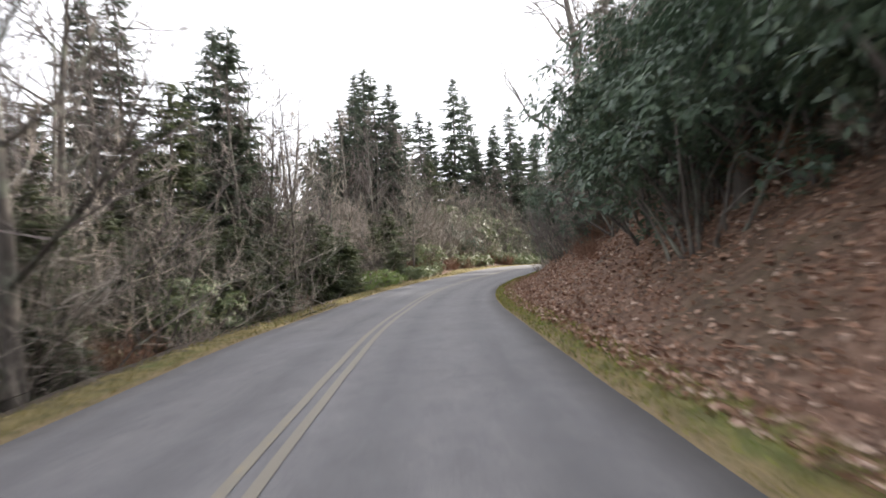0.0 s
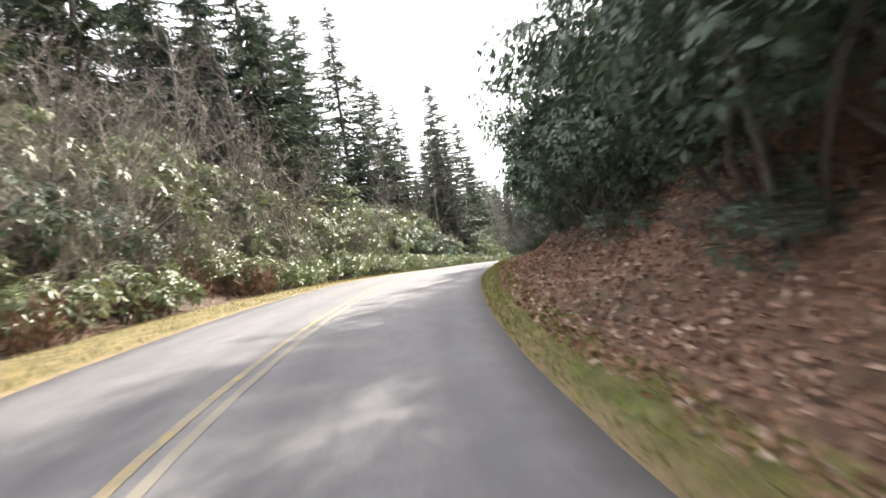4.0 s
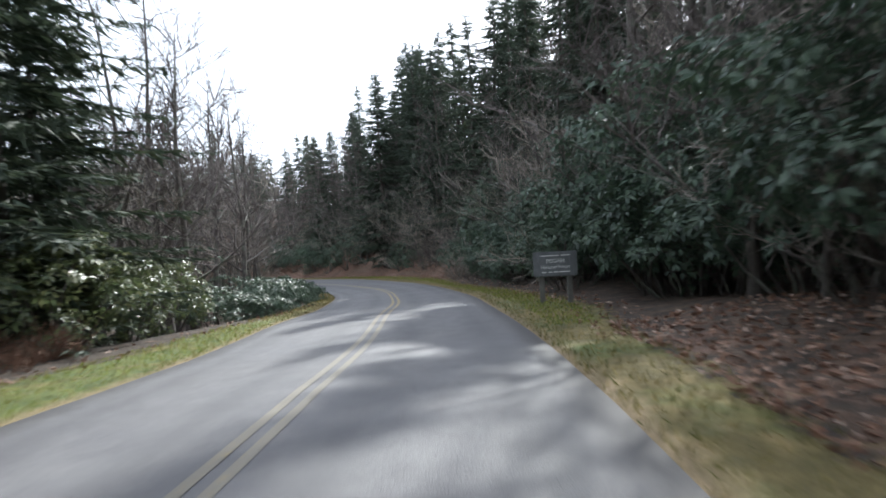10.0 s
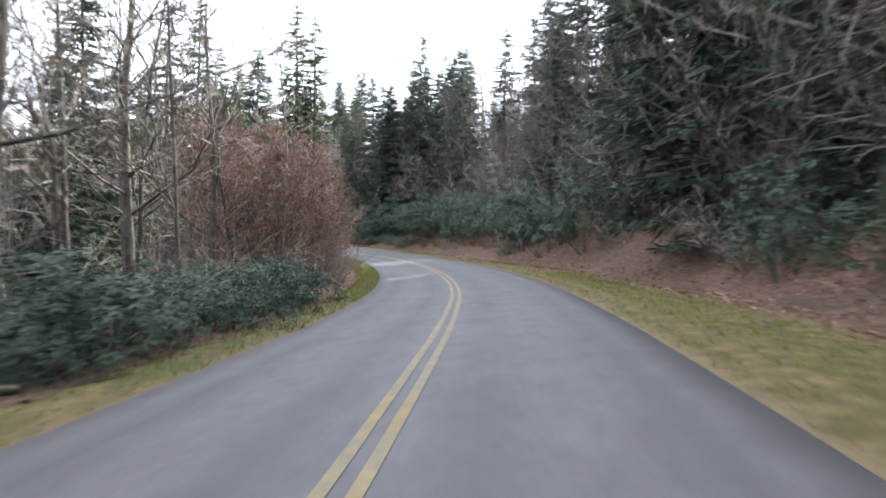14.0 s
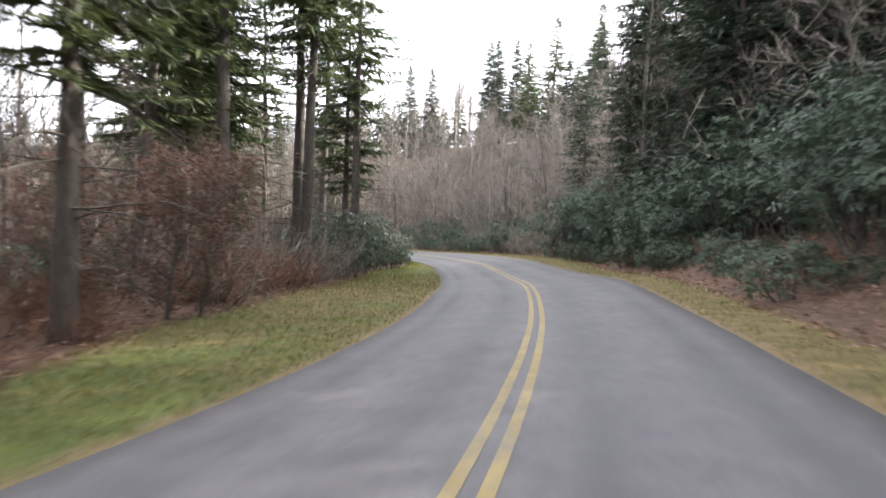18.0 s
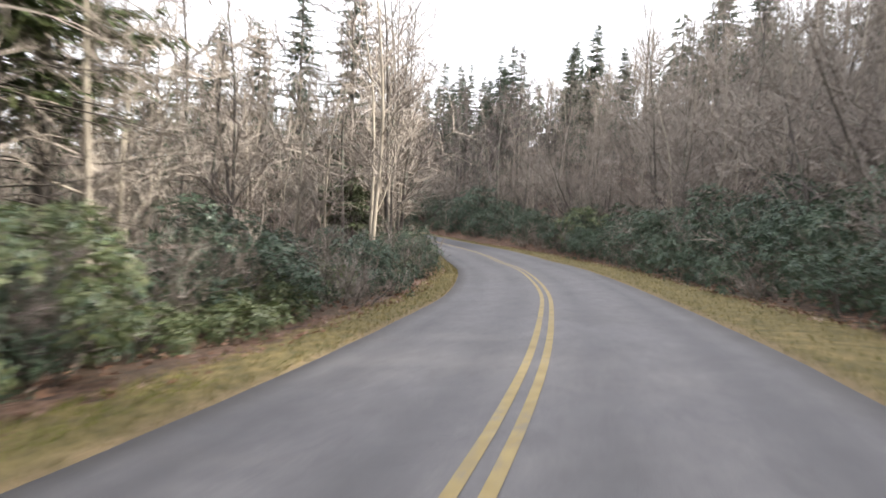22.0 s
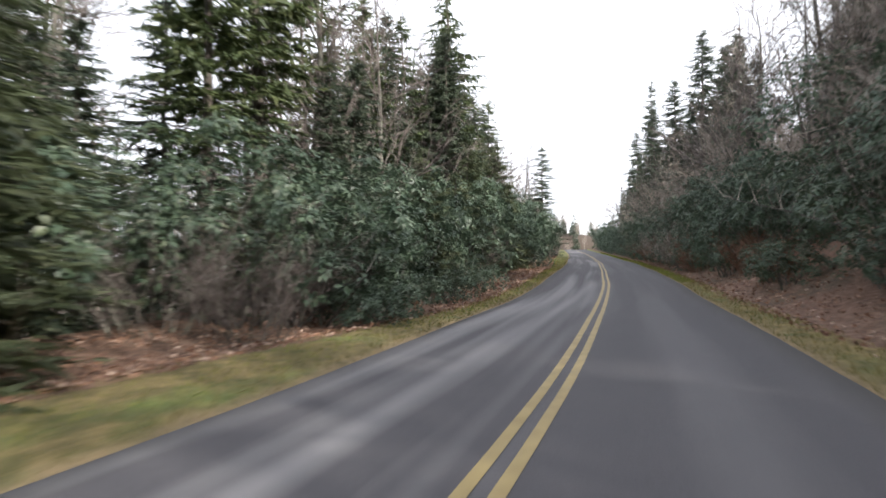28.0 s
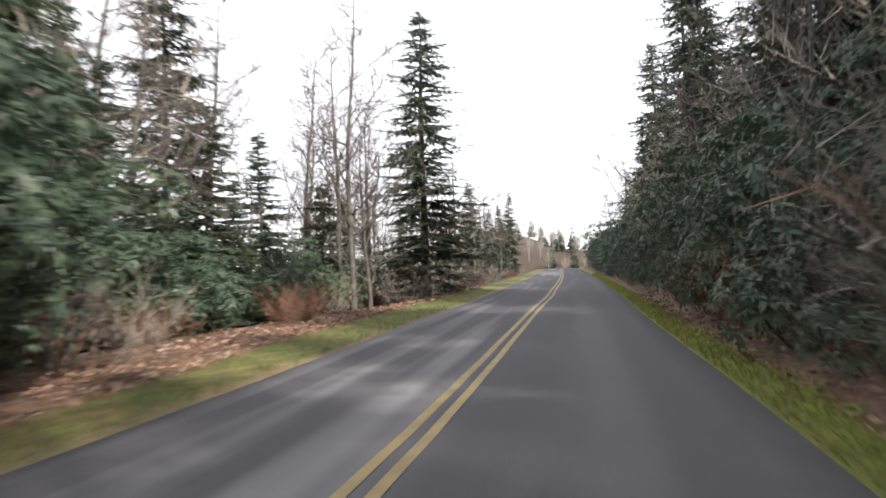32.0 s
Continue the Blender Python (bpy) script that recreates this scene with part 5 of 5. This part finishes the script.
# ---------------------------------------------------------------- fallen branches
def dead_branch(s, u, length, turn, rise_by, seed, pale=True):
    global rng
    rng = np.random.default_rng(seed)
    wood = Soup()
    a = radians(turn)
    q, _ = crooked((0, 0, 0.05), (math.cos(a), math.sin(a), rise_by), length, 7, 0.1, -0.03)
    wood.tube(q, np.linspace(0.035, 0.01, 8), 5)
    for i in range(5):
        j = rng.integers(2, 7)
        d = unit(unit(q[j] - q[j - 1]) + rng.normal(size=3) * 0.6)
        q2, _ = crooked(q[j], d, length * rng.uniform(0.15, 0.35), 3, 0.2)
        wood.tube(q2, np.linspace(0.013, 0.004, 4), 3)
    ob = tagged(new("fallen_branch", wood.mesh("fallen_branch", PALE_BARK if pale else BARK, True)), "pale bare fallen branch on the leaf litter", "branch", "fallen branches")
    where = place(s, u)
    ob.matrix_basis = Matrix.Translation(where)
    return ob


dead_branch(28.45, -7.2, 2.6, 20, 0.5, 1)
dead_branch(28.5, -7.4, 2.2, -10, 0.05, 2)
dead_branch(13.0, 5.3, 1.3, 10, 0.0, 3)
dead_branch(23.4, -5.4, 3.0, 160, 0.08, 4)
dead_branch(14.5, -4.6, 1.6, 200, 0.2, 5)


# ---------------------------------------------------------------- leaf litter, grass and far woods
def litter(name, label, spots, length, width, material, upright):
    """Small leaves or blades strewn over the land."""
    global rng
    rng = np.random.default_rng(len(spots))
    pts = np.array([place(s, u, 0.02) for s, u in spots])
    soup = Soup()
    n = len(pts)
    if upright:
        d = unit(rng.normal(size=(n, 3)) * 0.45 + [0, 0, 1])
        ln = length * rng.uniform(0.5, 1.2, (n, 1))
        w = unit(np.cross(d, rng.normal(size=(n, 3)))) * width
        soup.tris(np.stack([pts - w, pts + w, pts + d * ln], 1))
    else:
        d = unit(rng.normal(size=(n, 3)) * [1, 1, 0.35])
        leaves_at(soup, pts + [0, 0, 0.02], d, length * rng.uniform(0.6, 1.2, n), width, 0.35)
    me = soup.mesh(name, material)
    return tagged(new(name, me), label, name.replace("_", " "), kind="stuff")


def spots(n, s0, s1, side, v0, v1):
    """n places in a band v0 to v1 metres outside the edge of the verge."""
    out = []
    for _ in range(n):
        s = random.uniform(s0, s1)
        out.append((s, side * (HALF + 0.05 + max(0.0, verge(s, side) + v0 + (v1 - v0) * random.random() ** 1.3))))
    return out


def verge_spots(n, s0, s1, side, a=0.0, b=1.1):
    out = []
    for _ in range(n):
        s = random.uniform(s0, s1)
        out.append((s, side * (HALF + 0.02 + verge(s, side) * random.uniform(a, b))))
    return out


litter("leaf_litter", "brown fallen leaves on the wooded bank",
       spots(42000, 0.0, 9.5, 1, -0.4, 5.0) + spots(2600, 9.5, 11.0, 1, -0.2, 4.0) + spots(900, 10.8, 17.0, 1, -0.8, 1.0) + spots(900, 10.0, 22.0, -1, -0.4, 1.0) + spots(7000, 13.5, 22.0, 1, -0.3, 5.0) + spots(2500, 22.0, 27.0, 1, -0.6, 2.5) + spots(4000, 27.5, 34.0, 1, -0.3, 2.5)
       + spots(1800, 4.2, 9.0, -1, 0.5, 7.0) + spots(2500, 17.0, 21.0, -1, 0.0, 5.0) + spots(1500, 22.0, 27.0, -1, -0.5, 2.0) + spots(11000, 27.0, 35.0, -1, -0.2, 4.0),
       0.12, 0.08, DEAD, False)
litter("dry_grass", "dry yellowish grass of the verge",
       verge_spots(45000, 0.0, 34.0, 1) + verge_spots(45000, 0.0, 34.0, -1) + verge_spots(6000, 0, 34, 1, 0, 0.12) + verge_spots(6000, 0, 34, -1, 0, 0.12) + verge_spots(12000, 18.3, 20.6, -1), 0.11, 0.008, BLADE, True)
litter("green_grass", "fresh green grass and moss of the verge",
       verge_spots(14000, 30.0, 37.0, 1, 0.0, 0.8) + verge_spots(7000, 7.0, 11.5, -1) + verge_spots(7000, 15.5, 19.0, -1) + verge_spots(3000, 26.5, 33, -1, 0.2, 0.8) + verge_spots(9000, 0, 8, 1) + verge_spots(9000, 11.0, 16.0, 1, 0.25, 0.8) + verge_spots(4000, 20, 22.5, -1, 0.3, 1.0), 0.1, 0.009, MOSS, True)


def coarse(conifer, seed, n=230):
    """A far tree as a loose cloud of boughs or twigs round a thin trunk, 15 m high."""
    global rng
    rng = np.random.default_rng(seed)
    soup = Soup()
    soup.tube(np.array([[0, 0, -1.0], [0, 0, 7.0], [0.1, 0, 14.5]]), np.array([0.2, 0.13, 0.02]), 4)
    f = rng.random(n)
    a = rng.uniform(0, 6.283, n)
    if conifer:
        f = 1 - np.sqrt(1 - f * 0.97)
        out = np.column_stack([np.cos(a), np.sin(a), np.zeros(n)])
        rad = 3.3 * (1 - f) ** 0.8 * rng.uniform(0.2, 0.8, n)
        p = out * rad[:, None] + np.column_stack([np.zeros((n, 2)), 1.0 + f * 13.6])
        d = unit(out + [0, 0, -0.35] + rng.normal(size=(n, 3)) * 0.25)
        ln, w = (0.5 + 1.0 * (1 - f))[:, None], 0.3
    else:
        p = rng.normal(size=(n, 3)) * [1.7, 1.7, 3.2] * 0.6 + [0, 0, 8.5]
        d = unit((p - [0, 0, 5.0]) * [1, 1, 0.6] + rng.normal(size=(n, 3)) * 1.2 + [0, 0, 1.5])
        ln, w = rng.uniform(1.0, 2.6, (n, 1)), 0.03
    side = unit(np.cross(d, rng.normal(size=(n, 3)))) * (ln * w if conifer else w)
    soup.tris(np.stack([p - d * ln * 0.3 + side, p - d * ln * 0.3 - side, p + d * ln], 1))
    return np.concatenate(soup.v), soup.f


def stand(points, conifer, label, seed, name="woods"):
    """Far trees, joined."""
    co, polys = coarse(conifer, seed)
    tri = np.array([q + [q[-1]] * (4 - len(q)) for q in polys])
    verts, faces = [], []
    r = np.random.default_rng(seed)
    for i, p in enumerate(points):
        a, k = r.uniform(0, 6.283), r.uniform(0.7, 1.3)
        turn = np.array([[math.cos(a), -math.sin(a), 0], [math.sin(a), math.cos(a), 0], [0, 0, 1]]) * k
        verts.append(co @ turn.T + np.array(p))
        faces += (tri + i * len(co)).tolist()
    me = bpy.data.meshes.new(name)
    me.from_pydata(np.concatenate(verts).tolist(), [], [q[:3] if q[3] == q[2] else q for q in faces])
    me.materials.append(NEEDLE if conifer else TWIG)
    return tagged(new(name, me), label, "woods", kind="stuff")


def woods(conifer, n, s0, s1, u0, u1, label):
    r = random.Random(n)
    pts = []
    for i in range(n):
        pts.append(place(s0 + (s1 - s0) * (i + r.random()) / n, r.uniform(u0, u1), -0.3))
    return stand(pts, conifer, label, n)


woods(True, 75, 0, 19.5, 30, 74, "dark spruces high on the wooded slope")
woods(True, 45, 28, 41, 30, 74, "dark spruces above the end of the road")
woods(True, 26, 21.5, 29, 46, 68, "sunlit conifers along the ridge")
woods(False, 330, 0, 41, 20, 66, "leafless trees high on the wooded slope")
woods(True, 110, 0, 41, -74, -26, "dark spruces down the wooded slope")
woods(False, 260, 0, 41, -70, -20, "leafless trees down the wooded slope")


# ---------------------------------------------------------------- the far hill beyond the end of the road
def far_hill(x, y, z, radius, height):
    def top(a, b):
        d = min(math.hypot(a, b) / radius, 1.0)
        return z + height * (1 + 0.4 * noise.noise((a * 0.01, b * 0.01, 2.0))) * (0.5 + 0.5 * math.cos(math.pi * d))

    bm = bmesh.new()
    bmesh.ops.create_grid(bm, x_segments=40, y_segments=40, size=radius)
    for v in bm.verts:
        v.co = Vector((v.co.x + x, v.co.y + y, top(v.co.x, v.co.y)))
    me = bpy.data.meshes.new("hill")
    bm.to_mesh(me)
    bm.free()
    me.materials.append(GROUND)
    me.polygons.foreach_set("use_smooth", [True] * len(me.polygons))
    tagged(new("hill", me), "far wooded hill beyond the end of the road", "hill", kind="structure")
    r = random.Random(4)
    spots_on = [(a, b) for a, b in ((r.uniform(-0.2, 0.9), r.uniform(-0.8, 0.8)) for _ in range(600))]
    pts = [(x + a * radius, y + b * radius, top(a * radius, b * radius) - 0.5) for a, b in spots_on]
    stand(pts[:240], True, "dark spruces on the far hill", 301, "hill_woods")
    stand(pts[240:], False, "leafless trees on the far hill", 302, "hill_woods")


far_hill(-500.0, 440.0, -22.0, 210.0, 62.0)
